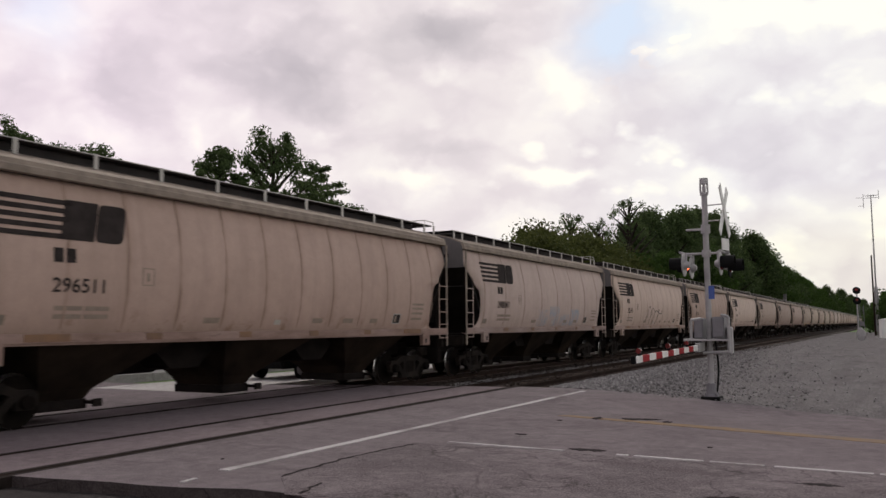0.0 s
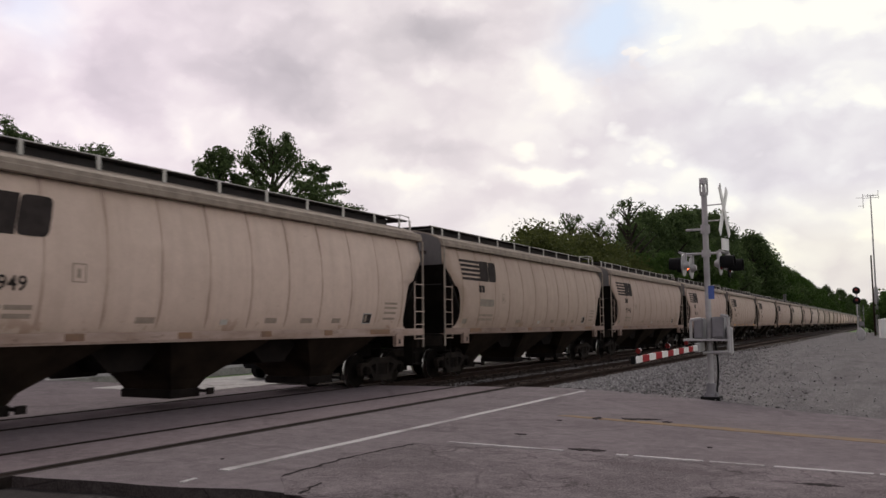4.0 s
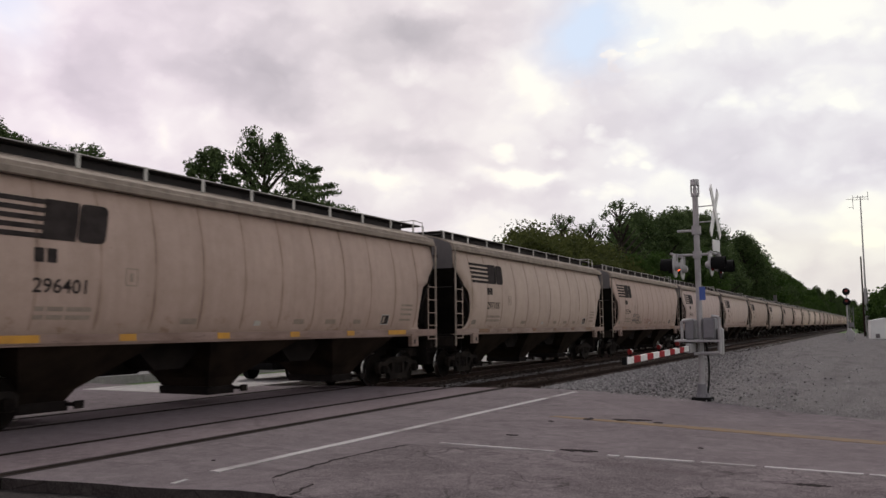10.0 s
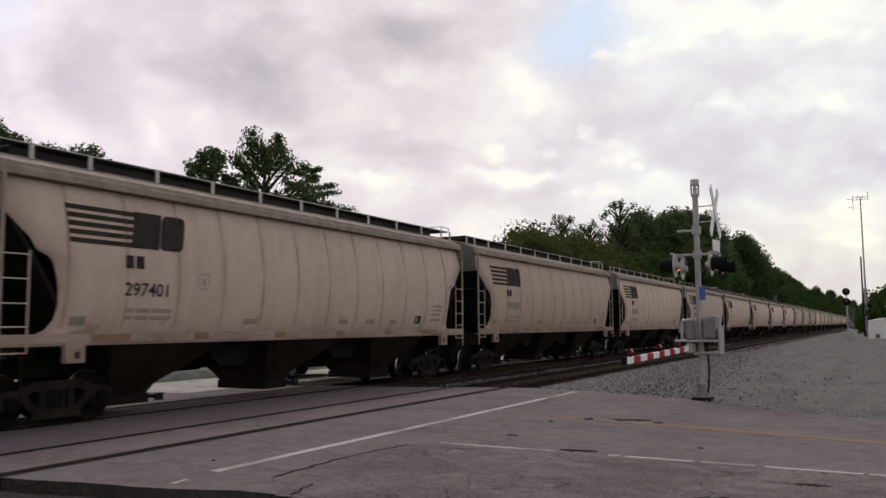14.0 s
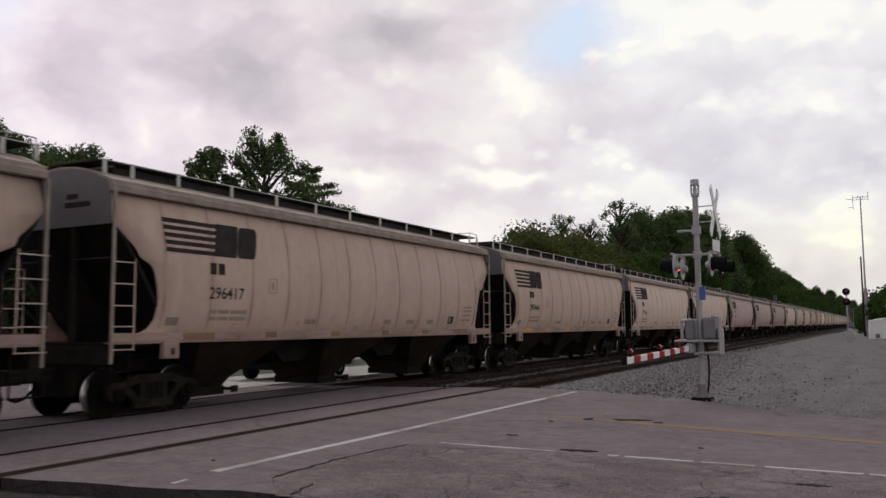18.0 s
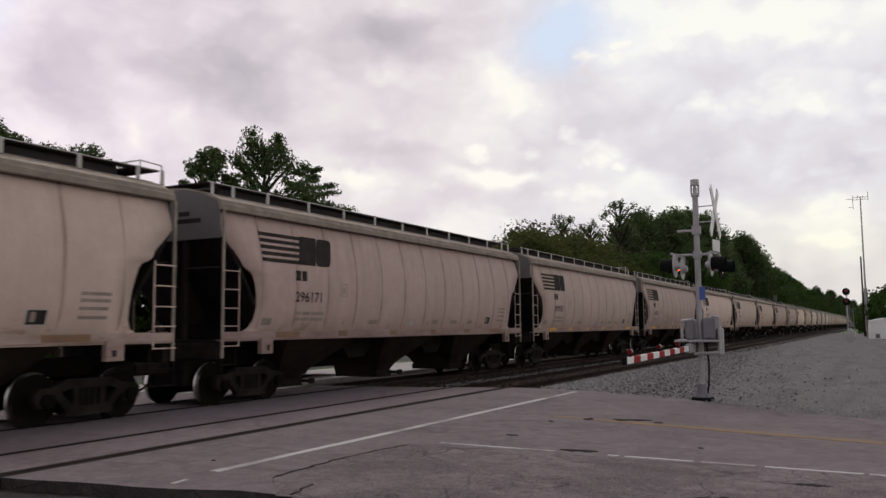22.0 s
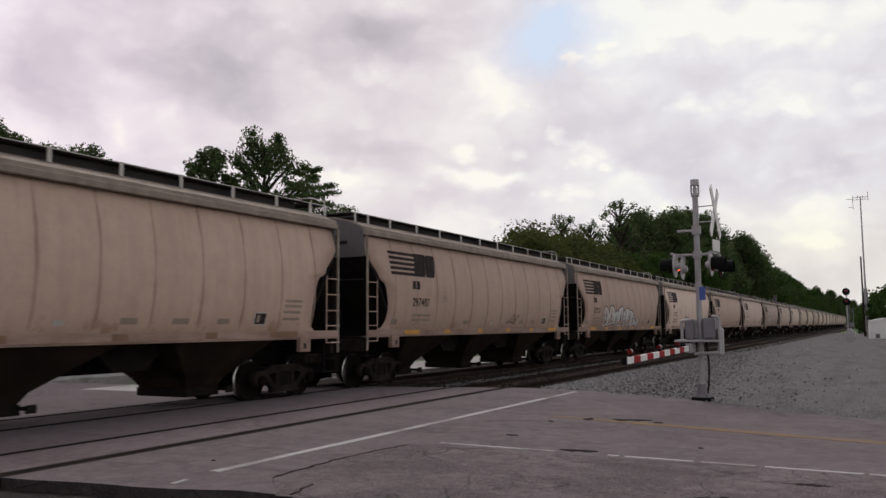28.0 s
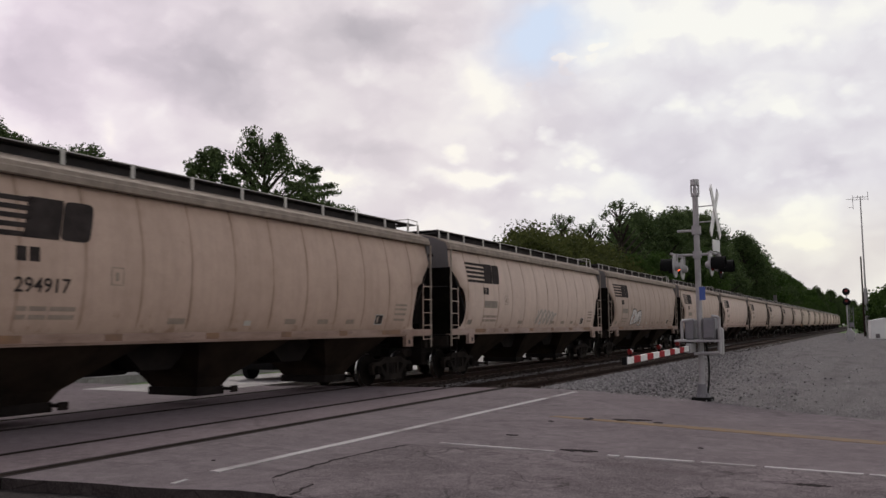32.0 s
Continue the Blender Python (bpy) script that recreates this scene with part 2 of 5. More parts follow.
M_CRUMBLE = asphalt("crumbled_edge", (0.046, 0.037, 0.037), (0.066, 0.055, 0.055), (0.012, 0.010, 0.010), 0.4, 2.0, 0.5, 0.6)
M_PALE = asphalt("pale_concrete", (0.34, 0.32, 0.315), (0.42, 0.40, 0.39), (0.12, 0.11, 0.11), 0.2, 0.25, 0.5, 0.2)


def gravel(name, tones, scale):
    n = Nodes(name, 0.95)
    n.bsdf.inputs["Specular IOR Level"].default_value = 0.1
    v = n.world()
    cell = n.voronoi(v, scale, "F1", "Color")
    sep = n.t.nodes.new("ShaderNodeSeparateColor")
    n.t.links.new(cell, sep.inputs[0])
    big = n.span(n.noise(n.world((0.5, 1.6, 1)), 0.35, 6, 0.65), 0.36, 0.66)
    c = n.mix(sep.outputs[0], tones[0], tones[1])
    c = n.mix(n.math("MULTIPLY", big, 0.75), c, tones[2])
    streak = n.span(n.noise(n.world((0.35, 1.3, 1)), 0.9, 6, 0.68, 0.3), 0.48, 0.70)
    c = n.mix(n.math("MULTIPLY", streak, 0.65), c, tuple(x * 0.75 for x in tones[0]))
    n.bump(n.voronoi(v, scale, "F1", "Distance"), 0.9, 0.04)
    return n.colour(c)


M_GRAVEL = gravel("lot_gravel", ((0.085, 0.076, 0.079), (0.215, 0.200, 0.202), (0.145, 0.132, 0.132)), 22)
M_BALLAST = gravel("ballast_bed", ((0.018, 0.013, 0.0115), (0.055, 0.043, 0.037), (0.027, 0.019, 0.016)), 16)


def stone_mat(name, lo, hi):
    n = Nodes(name, 0.95)
    n.bsdf.inputs["Specular IOR Level"].default_value = 0.1
    g = n.t.nodes.new("ShaderNodeNewGeometry")
    c = n.mix(g.outputs["Random Per Island"], lo, hi)
    c = n.mix(n.span(n.noise(n.where(), 40, 2), 0.4, 0.7, 0, 0.4), c, tuple(x * 0.9 for x in lo))
    return n.colour(c)


M_STONE = stone_mat("crushed_stone", (0.085, 0.078, 0.080), (0.38, 0.36, 0.36))
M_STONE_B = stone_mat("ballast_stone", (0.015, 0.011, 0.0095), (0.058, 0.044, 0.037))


def leaf_mat(name, a, b):
    n = Nodes(name, 0.75)
    n.bsdf.inputs["Specular IOR Level"].default_value = 0.15
    g = n.t.nodes.new("ShaderNodeNewGeometry")
    c = n.mix(g.outputs["Random Per Island"], a, b)
    c = n.mix(n.span(n.noise(n.where(), 0.5, 3), 0.35, 0.7, 0, 0.6), c, tuple(x * 0.55 for x in a))
    n.bsdf.inputs["Transmission Weight"].default_value = 0.0
    tr = n.t.nodes.new("ShaderNodeBsdfTranslucent")
    n.put(c, tr.inputs["Color"])
    ms = n.t.nodes.new("ShaderNodeMixShader")
    ms.inputs[0].default_value = 0.35
    out = n.t.nodes["Material Output"]
    n.t.links.new(n.bsdf.outputs[0], ms.inputs[1])
    n.t.links.new(tr.outputs[0], ms.inputs[2])
    n.t.links.new(ms.outputs[0], out.inputs["Surface"])
    return n.colour(c)


M_LEAF = leaf_mat("leaf_dark", (0.052, 0.080, 0.030), (0.105, 0.148, 0.056))
M_LEAF_B = leaf_mat("leaf_mid", (0.038, 0.074, 0.016), (0.075, 0.128, 0.028))
M_LEAF_C = leaf_mat("leaf_olive", (0.060, 0.072, 0.020), (0.105, 0.118, 0.036))


def grass_mat():
    n = Nodes("grass", 0.9)
    v = n.world()
    c = n.mix(n.span(n.noise(v, 0.3, 6), 0.35, 0.65), (0.075, 0.14, 0.032), (0.115, 0.17, 0.05))
    c = n.mix(n.span(n.noise(v, 18, 3), 0.3, 0.75, 0, 0.6), c, (0.045, 0.085, 0.022))
    n.bump(n.noise(v, 25, 3), 0.6, 0.05)
    return n.colour(c)


M_GRASS = grass_mat()


# ---- mesh helpers ----
def part(name, bm, material, parent=None, label="", smooth=False):
    """Link a bmesh as one mesh object, under a thing or a part if given."""
    me = bpy.data.meshes.new(name)
    bm.to_mesh(me)
    bm.free()
    me.materials.append(material)
    if smooth:
        me.polygons.foreach_set("use_smooth", [True] * len(me.polygons))
    ob = new(name, me)
    ob.parent = parent
    if label:
        ob["label"] = label
    return ob


def again(ob, x=0.0, y=0.0, z=0.0, rz=0.0, parent=None):
    """Another piece on the same mesh."""
    o = new(ob.name.split(".")[0], ob.data)
    o.parent = parent or ob.parent
    o.matrix_basis = pose(x, y, z, 0, 0, rz)
    if "label" in ob.keys():
        o["label"] = ob["label"]
    return o


def thing(name, label, category, m=None, group="", kind=""):
    ob = tagged(new(name), label, category, group, kind)
    ob.empty_display_size = 0.3
    if m is not None:
        ob.matrix_basis = m
    return ob


def box(bm, x0, x1, y0, y1, z0, z1, bevel=0.0):
    r = bmesh.ops.create_cube(bm, size=1.0, matrix=Matrix.Translation(((x0 + x1) / 2, (y0 + y1) / 2, (z0 + z1) / 2)) @ Matrix.Diagonal((x1 - x0, y1 - y0, z1 - z0, 1)))
    if bevel:
        edges = {e for v in r["verts"] for e in v.link_edges}
        bmesh.ops.bevel(bm, geom=list(edges), offset=bevel, segments=1, affect="EDGES")
    return bm


def rod(bm, a, b, r0, r1=None, n=8):
    """A tapered round bar from a to b."""
    a, b = Vector(a), Vector(b)
    d = b - a
    m = Matrix.Translation((a + b) / 2) @ d.to_track_quat("Z", "Y").to_matrix().to_4x4()
    bmesh.ops.create_cone(bm, cap_ends=True, segments=n, radius1=r0, radius2=r0 if r1 is None else r1, depth=d.length, matrix=m)
    return bm


def slab(bm, pts, z0, z1):
    """A flat plate of any outline in plan."""
    top = [bm.verts.new((x, y, z1)) for x, y in pts]
    low = [bm.verts.new((x, y, z0)) for x, y in pts]
    bm.faces.new(top)
    bm.faces.new(low[::-1])
    k = len(pts)
    for i in range(k):
        bm.faces.new((top[i], low[i], low[(i + 1) % k], top[(i + 1) % k]))
    bmesh.ops.recalc_face_normals(bm, faces=bm.faces)
    return bm


def upright(bm, pts, y0, y1):
    """A plate of any outline in the x-z plane, from y0 to y1."""
    f = [bm.verts.new((x, y0, z)) for x, z in pts]
    g = [bm.verts.new((x, y1, z)) for x, z in pts]
    bm.faces.new(f)
    bm.faces.new(g[::-1])
    k = len(pts)
    for i in range(k):
        bm.faces.new((f[i], g[i], g[(i + 1) % k], f[(i + 1) % k]))
    bmesh.ops.recalc_face_normals(bm, faces=bm.faces)
    return bm


# ---- ground, road and tracks ----
YN, YF, GAUGE = 9.053, 13.042, 1.435
YC = YF + 0.72

bm = bmesh.new()
box(bm, -1500, 1500, -1500, 1500, -1.2, -0.36)
tagged(part("ground", bm, M_GRASS), "green grass field reaching to the horizon", "ground", kind="structure")

rng = random.Random(4)


def ragged(pts, step=0.6, amp=0.06):
    """The outline with its sides broken into short uneven steps."""
    out = []
    for i in range(len(pts)):
        a, b = Vector(pts[i]), Vector(pts[(i + 1) % len(pts)])
        k = max(1, min(60, int((b - a).length / step)))
        for j in range(k):
            p = a.lerp(b, j / k)
            out.append((p.x + rng.uniform(-amp, amp), p.y + rng.uniform(-amp, amp)) if j else (p.x, p.y))
    return out


# near approach of the road, up to the first rail
bm = slab(bmesh.new(), [(6.06, 8.92), (6.12, 8.43), (6.22, 8.0), (6.30, 7.56), (6.33, 7.1), (6.42, 6.64), (6.55, 6.25), (6.66, 5.95), (6.68, 5.38), (6.58, 5.1), (6.9, 4.0), (7.0, -30), (14.0, -30), (15.4, -6), (16.1, -0.1), (17.0, 1.5), (18.6, 3.4), (20.1, 5.2), (20.8, 7.4), (20.9, 8.92)], -0.36, 0.0)
road = tagged(part("road", bm, M_ROAD), "worn grey asphalt road up to the railway crossing", "road", kind="structure")
road.data.materials.append(M_CRUMBLE)
for f in road.data.polygons:
    f.material_index = 1 if abs(f.normal.z) < 0.5 else 0
bm = slab(bmesh.new(), [(-20, 10.64), (20.2, 10.64), (19.8, 12.93), (-20, 12.93)], -0.36, 0.0)
tagged(part("road_between_tracks", bm, M_PANEL), "smooth grey crossing surface between the tracks", "road", kind="structure")
bm = slab(bmesh.new(), [(-20, 9.215), (20.6, 9.215), (20.4, 10.40), (-20, 10.40)], -0.36, 0.004)
tagged(part("crossing_panel_near", bm, M_PANEL), "brownish grey crossing panel between the near rails", "road", kind="structure")
bm = slab(bmesh.new(), [(-20, 13.20), (19.8, 13.20), (19.6, 14.34), (-20, 14.34)], -0.36, 0.0)
tagged(part("crossing_panel_far", bm, M_PANEL), "grey crossing panel between the far rails", "road", kind="structure")
bm = slab(bmesh.new(), [(-20, 14.62), (19.5, 14.62), (18.0, 20.0), (17.0, 60), (4.0, 60), (3.0, 22.0), (-20, 19.0)], -0.36, -0.02)
tagged(part("road_beyond", bm, M_ROAD), "grey asphalt road on the far side of the crossing", "road", kind="structure")
bm = slab(bmesh.new(), [(-20, 8.92), (6.06, 8.92), (6.30, 7.56), (6.66, 5.95), (6.58, 5.1), (6.9, 4.0), (7.0, -30), (-20, -30)], -0.5, -0.13)
tagged(part("verge", bm, M_EDGE), "dark broken asphalt below the road's edge", "ground", kind="structure")
# cracked older surface on the near side
bm = slab(bmesh.new(), ragged([(10.28, 5.99), (9.83, 6.05), (9.36, 6.11), (8.63, 6.14), (7.97, 6.12), (7.35, 6.07), (6.6, 5.4), (6.95, 4.0), (7.02, -20), (10.2, -20), (10.35, 0.0)], 0.5, 0.09), 0.0, 0.006)
tagged(part("old_pavement", bm, M_OLD), "cracked and stained old asphalt beside the road", "road", kind="structure")

# painted lines
def worn_line(name, colour, bare, lo, hi):
    """Road paint worn through to the asphalt in places."""
    n = Nodes(name, 0.85)
    n.bsdf.inputs["Specular IOR Level"].default_value = 0.1
    v = n.world()
    worn = n.span(n.noise(v, 5.0, 6, 0.75), lo, hi)
    worn = n.math("MAXIMUM", worn, n.span(n.noise(v, 0.9, 4, 0.6), 0.50, 0.66, 0.0, 0.75))
    c = n.mix(n.span(n.noise(v, 30, 3), 0.3, 0.7), colour, tuple(x * 0.75 for x in colour))
    n.bump(n.noise(v, 40, 2), 0.2, 0.01)
    return n.colour(n.mix(worn, c, bare))


M_LINE = worn_line("road_line_white", (0.46, 0.435, 0.435), (0.17, 0.15, 0.15), 0.60, 0.78)
M_LINE_Y = worn_line("road_line_yellow", (0.235, 0.155, 0.085), (0.135, 0.112, 0.110), 0.48, 0.68)


def paint(name, a, b, width, mat, label, z=0.010):
    a, b = Vector(a), Vector(b)
    d = (b - a).normalized() * 1.0
    q = Vector((-d.y, d.x)) * width / 2
    side1 = [a.lerp(b, i / 14) + q * (1 + rng.uniform(-0.12, 0.12)) for i in range(15)]
    side2 = [a.lerp(b, i / 14) - q * (1 + rng.uniform(-0.12, 0.12)) for i in range(15)]
    bm = slab(bmesh.new(), [tuple(p) for p in side1] + [tuple(p) for p in side2[::-1]], 0.0, z)
    return tagged(part(name, bm, mat), label, "road marking", kind="structure")


paint("stop_line", (7.37, 6.94), (20.06, 6.84), 0.14, M_LINE, "worn white stop line across the road")
paint("stop_line_rest", (6.62, 6.83), (6.86, 6.86), 0.05, M_LINE, "worn remnant of the white stop line")
for y0, y1 in ((5.64, 3.88), (3.15, 3.0), (2.92, 2.06), (1.98, 1.35), (1.25, 0.22), (0.16, -2.4), (-2.6, -9.0)):
    paint("edge_line", (10.56 - 0.042 * (5.64 - y0), y0), (10.56 - 0.042 * (5.64 - y1), y1), 0.08, M_LINE, "broken white edge line on the road", 0.012)
paint("centre_line", (14.55, 5.4), (14.1, 3.75), 0.22, M_LINE_Y, "worn yellow centre line on the road", 0.004)
paint("centre_line", (14.1, 3.75), (13.14, -0.02), 0.32, M_LINE_Y, "faded yellow centre line on the road", 0.004)
paint("centre_line", (13.14, -0.02), (12.6, -8.0), 0.32, M_LINE_Y, "faded yellow centre line on the road", 0.004)

# tar, potholes and long open cracks in the road
M_TAR = asphalt("dark_patch", (0.016, 0.012, 0.012), (0.026, 0.020, 0.020), (0.01, 0.008, 0.008), 0.2, 2.0, 0.5, 0.6)


def patch(x, y, w, h, turn, seed, name="tar_patch", label="dark broken patch in the asphalt"):
    """A ragged dark patch, long along h and pointed at both ends."""
    r = random.Random(seed)
    k = 22
    ca, sa = math.cos(radians(turn)), math.sin(radians(turn))
    sides = []
    for s in (1, -1):
        q, row = 0.7, []
        for i in range(k + 1):
            u = -1 + 2 * i / k
            q = min(1.0, max(0.12, q + r.uniform(-0.35, 0.35)))
            a, b = s * w / 2 * q * (1 - abs(u) ** 2.2), h / 2 * u
            row.append((x + a * ca - b * sa, y + a * sa + b * ca))
        sides.append(row)
    pts = sides[0] + sides[1][-2:0:-1]
    return tagged(part(name, slab(bmesh.new(), pts, 0.0, 0.0085), M_TAR), label, "road patch", kind="structure")


for k, q in enumerate(((10.70, 3.62, 0.24, 0.52, 3), (14.35, 4.65, 0.40, 0.20, 6), (14.50, 4.05, 0.38, 0.40, 4), (14.55, 3.75, 0.30, 0.35, 4), (14.28, 3.4, 0.36, 0.16, 4), (8.32, 1.10, 0.55, 1.1, 4), (8.15, 0.75, 0.45, 0.8, 10), (11.6, 2.2, 0.12, 0.07, 5), (9.41, 0.72, 0.20, 0.50, 4), (13.76, 5.15, 0.22, 0.10, 8), (11.8, 5.05, 0.16, 0.20, 6))):
    patch(*q, 40 + k)


def crack(pts, width, seed, label):
    """A narrow open crack that wanders from point to point."""
    r = random.Random(seed)
    line = []
    for a, b in zip(pts, pts[1:]):
        a, b = Vector(a), Vector(b)
        q = Vector((a.y - b.y, b.x - a.x)).normalized()
        line += [(a.lerp(b, i / 5) + q * r.uniform(-0.03, 0.03), q) for i in range(5)]
    wide = [width * r.uniform(0.25, 1.0) / 2 for _ in line]
    out = [tuple(p + q * w) for (p, q), w in zip(line, wide)] + [tuple(p - q * w) for (p, q), w in zip(line[::-1], wide[::-1])]
    return tagged(part("open_crack", slab(bmesh.new(), out, 0.0, 0.0088), M_TAR), label, "road crack", kind="structure")


crack([(7.35, 6.07), (7.97, 6.12), (8.63, 6.14), (9.36, 6.11), (9.83, 6.05), (10.28, 5.99)], 0.06, 3, "open crack along the edge of the old asphalt")
crack([(6.69, 5.3), (6.93, 5.34), (7.13, 5.4), (7.27, 5.46)], 0.05, 4, "short open crack in the old asphalt")
patch(8.0, 7.55, 0.05, 0.06, 0, 6, "pebble_spot", "small dark spot on the road")

# gravel lot and track bed beyond the road
bm = slab(bmesh.new(), ragged([(14.0, -30), (15.5, -6), (16.2, -0.1), (17.1, 1.5), (18.7, 3.4), (20.2, 5.2), (20.9, 7.4), (21.2, 8.0), (60, 7.3), (160, 6.8), (160, -18), (60, -30)], 1.0, 0.12), -0.5, -0.03)
tagged(part("gravel_lot", bm, M_GRAVEL), "grey gravel lot beside the tracks", "gravel", kind="structure")
bm = slab(bmesh.new(), [(20.4, 7.6), (900, 7.2), (900, 17.2), (19.0, 17.2), (19.4, 14.7), (20.0, 10.5)], -0.5, -0.14)
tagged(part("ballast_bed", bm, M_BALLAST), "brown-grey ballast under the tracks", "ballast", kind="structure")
bm = slab(bmesh.new(), ragged([(20.6, 11.1), (75, 11.25), (75, 11.75), (20.4, 11.9)], 1.5, 0.10), -0.5, -0.115)
tagged(part("gravel_strip", bm, M_GRAVEL), "light gravel strip between the two tracks", "gravel", kind="structure")
bm = slab(bmesh.new(), [(-60, 16.8), (3.0, 20), (4.5, 60), (-60, 60)], -0.5, -0.10)
tagged(part("concrete_lot", bm, M_PALE), "pale concrete lot across the tracks", "pavement", kind="structure")
bm = slab(bmesh.new(), [(16.0, 16.2), (90, 16.2), (90, 20.1), (16.0, 20.1)], -0.5, -0.012)
tagged(part("side_road", bm, M_PALE), "pale side road along the far side of the tracks", "road", kind="structure")


bm = slab(bmesh.new(), [(17.8, 25.0), (90, 25.0), (90, 29.0), (17.8, 29.0)], -0.5, -0.05)
tagged(part("service_road", bm, M_PALE), "pale concrete road beyond the grass strip", "road", kind="structure")


def rail(x0, x1, y, name, label):
    bm = bmesh.new()
    upright_pts = [(-0.07, -0.17), (0.07, -0.17), (0.07, -0.155), (0.01, -0.13), (0.01, -0.045), (0.035, -0.035), (0.035, -0.004), (-0.035, -0.004), (-0.035, -0.035), (-0.01, -0.045), (-0.01, -0.13), (-0.07, -0.155)]
    a = [bm.verts.new((x0, y + u, w)) for u, w in upright_pts]
    b = [bm.verts.new((x1, y + u, w)) for u, w in upright_pts]
    k = len(a)
    for i in range(k):
        bm.faces.new((a[i], a[(i + 1) % k], b[(i + 1) % k], b[i]))
    bm.faces.new(a[::-1])
    bm.faces.new(b)
    ob = tagged(part(name, bm, M_RAIL), label, "rail", "rails", "structure")
    bm = bmesh.new()
    box(bm, x0, x1, y - 0.030, y + 0.030, -0.004, -0.0005)
    part("rail_head", bm, M_RAILTOP, ob, "worn bright rail head")
    return ob


M_FILLER = plain("flangeway_filler", (0.017, 0.013, 0.012), (0.030, 0.023, 0.021), 2.0, 0.9, 0.0, 0.3, 0.05)
for y0, y1, x1 in ((8.92, 9.05, 20.9), (9.126, 9.215, 20.6), (10.40, 10.485, 20.4), (10.561, 10.64, 20.2), (12.93, 13.039, 19.8), (13.115, 13.20, 19.8), (14.34, 14.474, 19.6), (14.55, 14.62, 19.5)):
    bm = slab(bmesh.new(), [(-20, y0), (x1, y0), (x1, y1), (-20, y1)], -0.3, -0.004)
    tagged(part("flangeway", bm, M_FILLER), "dark tar filler along the rail in the crossing", "crossing filler", kind="structure")

for y in (YN + 0.035, YN + GAUGE + 0.035):
    rail(-20, 900, y, "rail", "rusty rail of the empty near track with a worn top")
for y in (YF + 0.035, YF + GAUGE + 0.035):
    rail(-20, 900, y, "rail", "rusty rail of the far track under the train")

bm = box(bmesh.new(), -0.11, 0.11, -1.3, 1.3, -0.30, -0.115, 0.012)
tie = tagged(part("tie", bm, M_TIE), "dark wooden railway tie set in ballast", "railway tie", "ties of the tracks")
tie.matrix_basis = pose(21.0, YN + 0.75, 0, 0, 0, 0.5)
for i in range(1, 180):
    copy_thing(tie, pose(21.0 + 0.53 * i, YN + 0.75 + rng.uniform(-0.03, 0.03), rng.uniform(-0.012, 0.006), 0, 0, rng.uniform(-1.2, 1.2)))
for i in range(90):
    copy_thing(tie, pose(20.2 + 0.53 * i, YC, rng.uniform(-0.012, 0.006), 0, 0, rng.uniform(-1.2, 1.2)))


def stones(name, count, place, size, label, mat):
    """Loose stones as one mesh of small uneven lumps."""
    g = np.random.default_rng(len(name) + count)
    base = np.array([(1, 0, 0), (-1, 0, 0), (0, 1, 0), (0, -1, 0), (0, 0, 1), (0, 0, -1)], float)
    tri = np.array([(0, 2, 4), (2, 1, 4), (1, 3, 4), (3, 0, 4), (2, 0, 5), (1, 2, 5), (3, 1, 5), (0, 3, 5)])
    c = place(g, count)
    v = base[None] * g.uniform(0.6, 1.25, (count, 6, 1)) * (size * (0.45 + 1.5 * g.random((count, 1, 1)) ** 3))
    ang = g.uniform(0, 6.28, count)
    ca, sa = np.cos(ang)[:, None], np.sin(ang)[:, None]
    v = np.stack([v[..., 0] * ca - v[..., 1] * sa, v[..., 0] * sa + v[..., 1] * ca, v[..., 2] * 0.8], -1) + c[:, None]
    f = tri[None] + 6 * np.arange(count)[:, None, None]
    me = bpy.data.meshes.new(name)
    me.from_pydata(v.reshape(-1, 3).tolist(), [], f.reshape(-1, 3).tolist())
    me.materials.append(mat)
    return tagged(new(name, me), label, "gravel", kind="stuff")


def shoulder(g, k):
    y = 8.1 - np.minimum(g.exponential(1.15, k), 13)
    x = 20.95 - np.maximum(0, 7.2 - y) * 0.66 + g.exponential(9, k)
    return np.stack([x, y, -0.02 + 0.03 * g.random(k)], -1)


def bed(g, k):
    x = 20.6 + 45 * g.random(k) ** 1.5
    y = 7.6 + 5.2 * g.random(k)
    return np.stack([x, y, -0.13 + 0.025 * g.random(k)], -1)


stones("shoulder_stones", 30000, shoulder, 0.027, "loose grey crushed stone on the track shoulder", M_STONE)
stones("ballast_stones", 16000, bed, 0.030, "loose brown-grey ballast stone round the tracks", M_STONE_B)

# ---- sky ----
SKY_TURN = 0.155


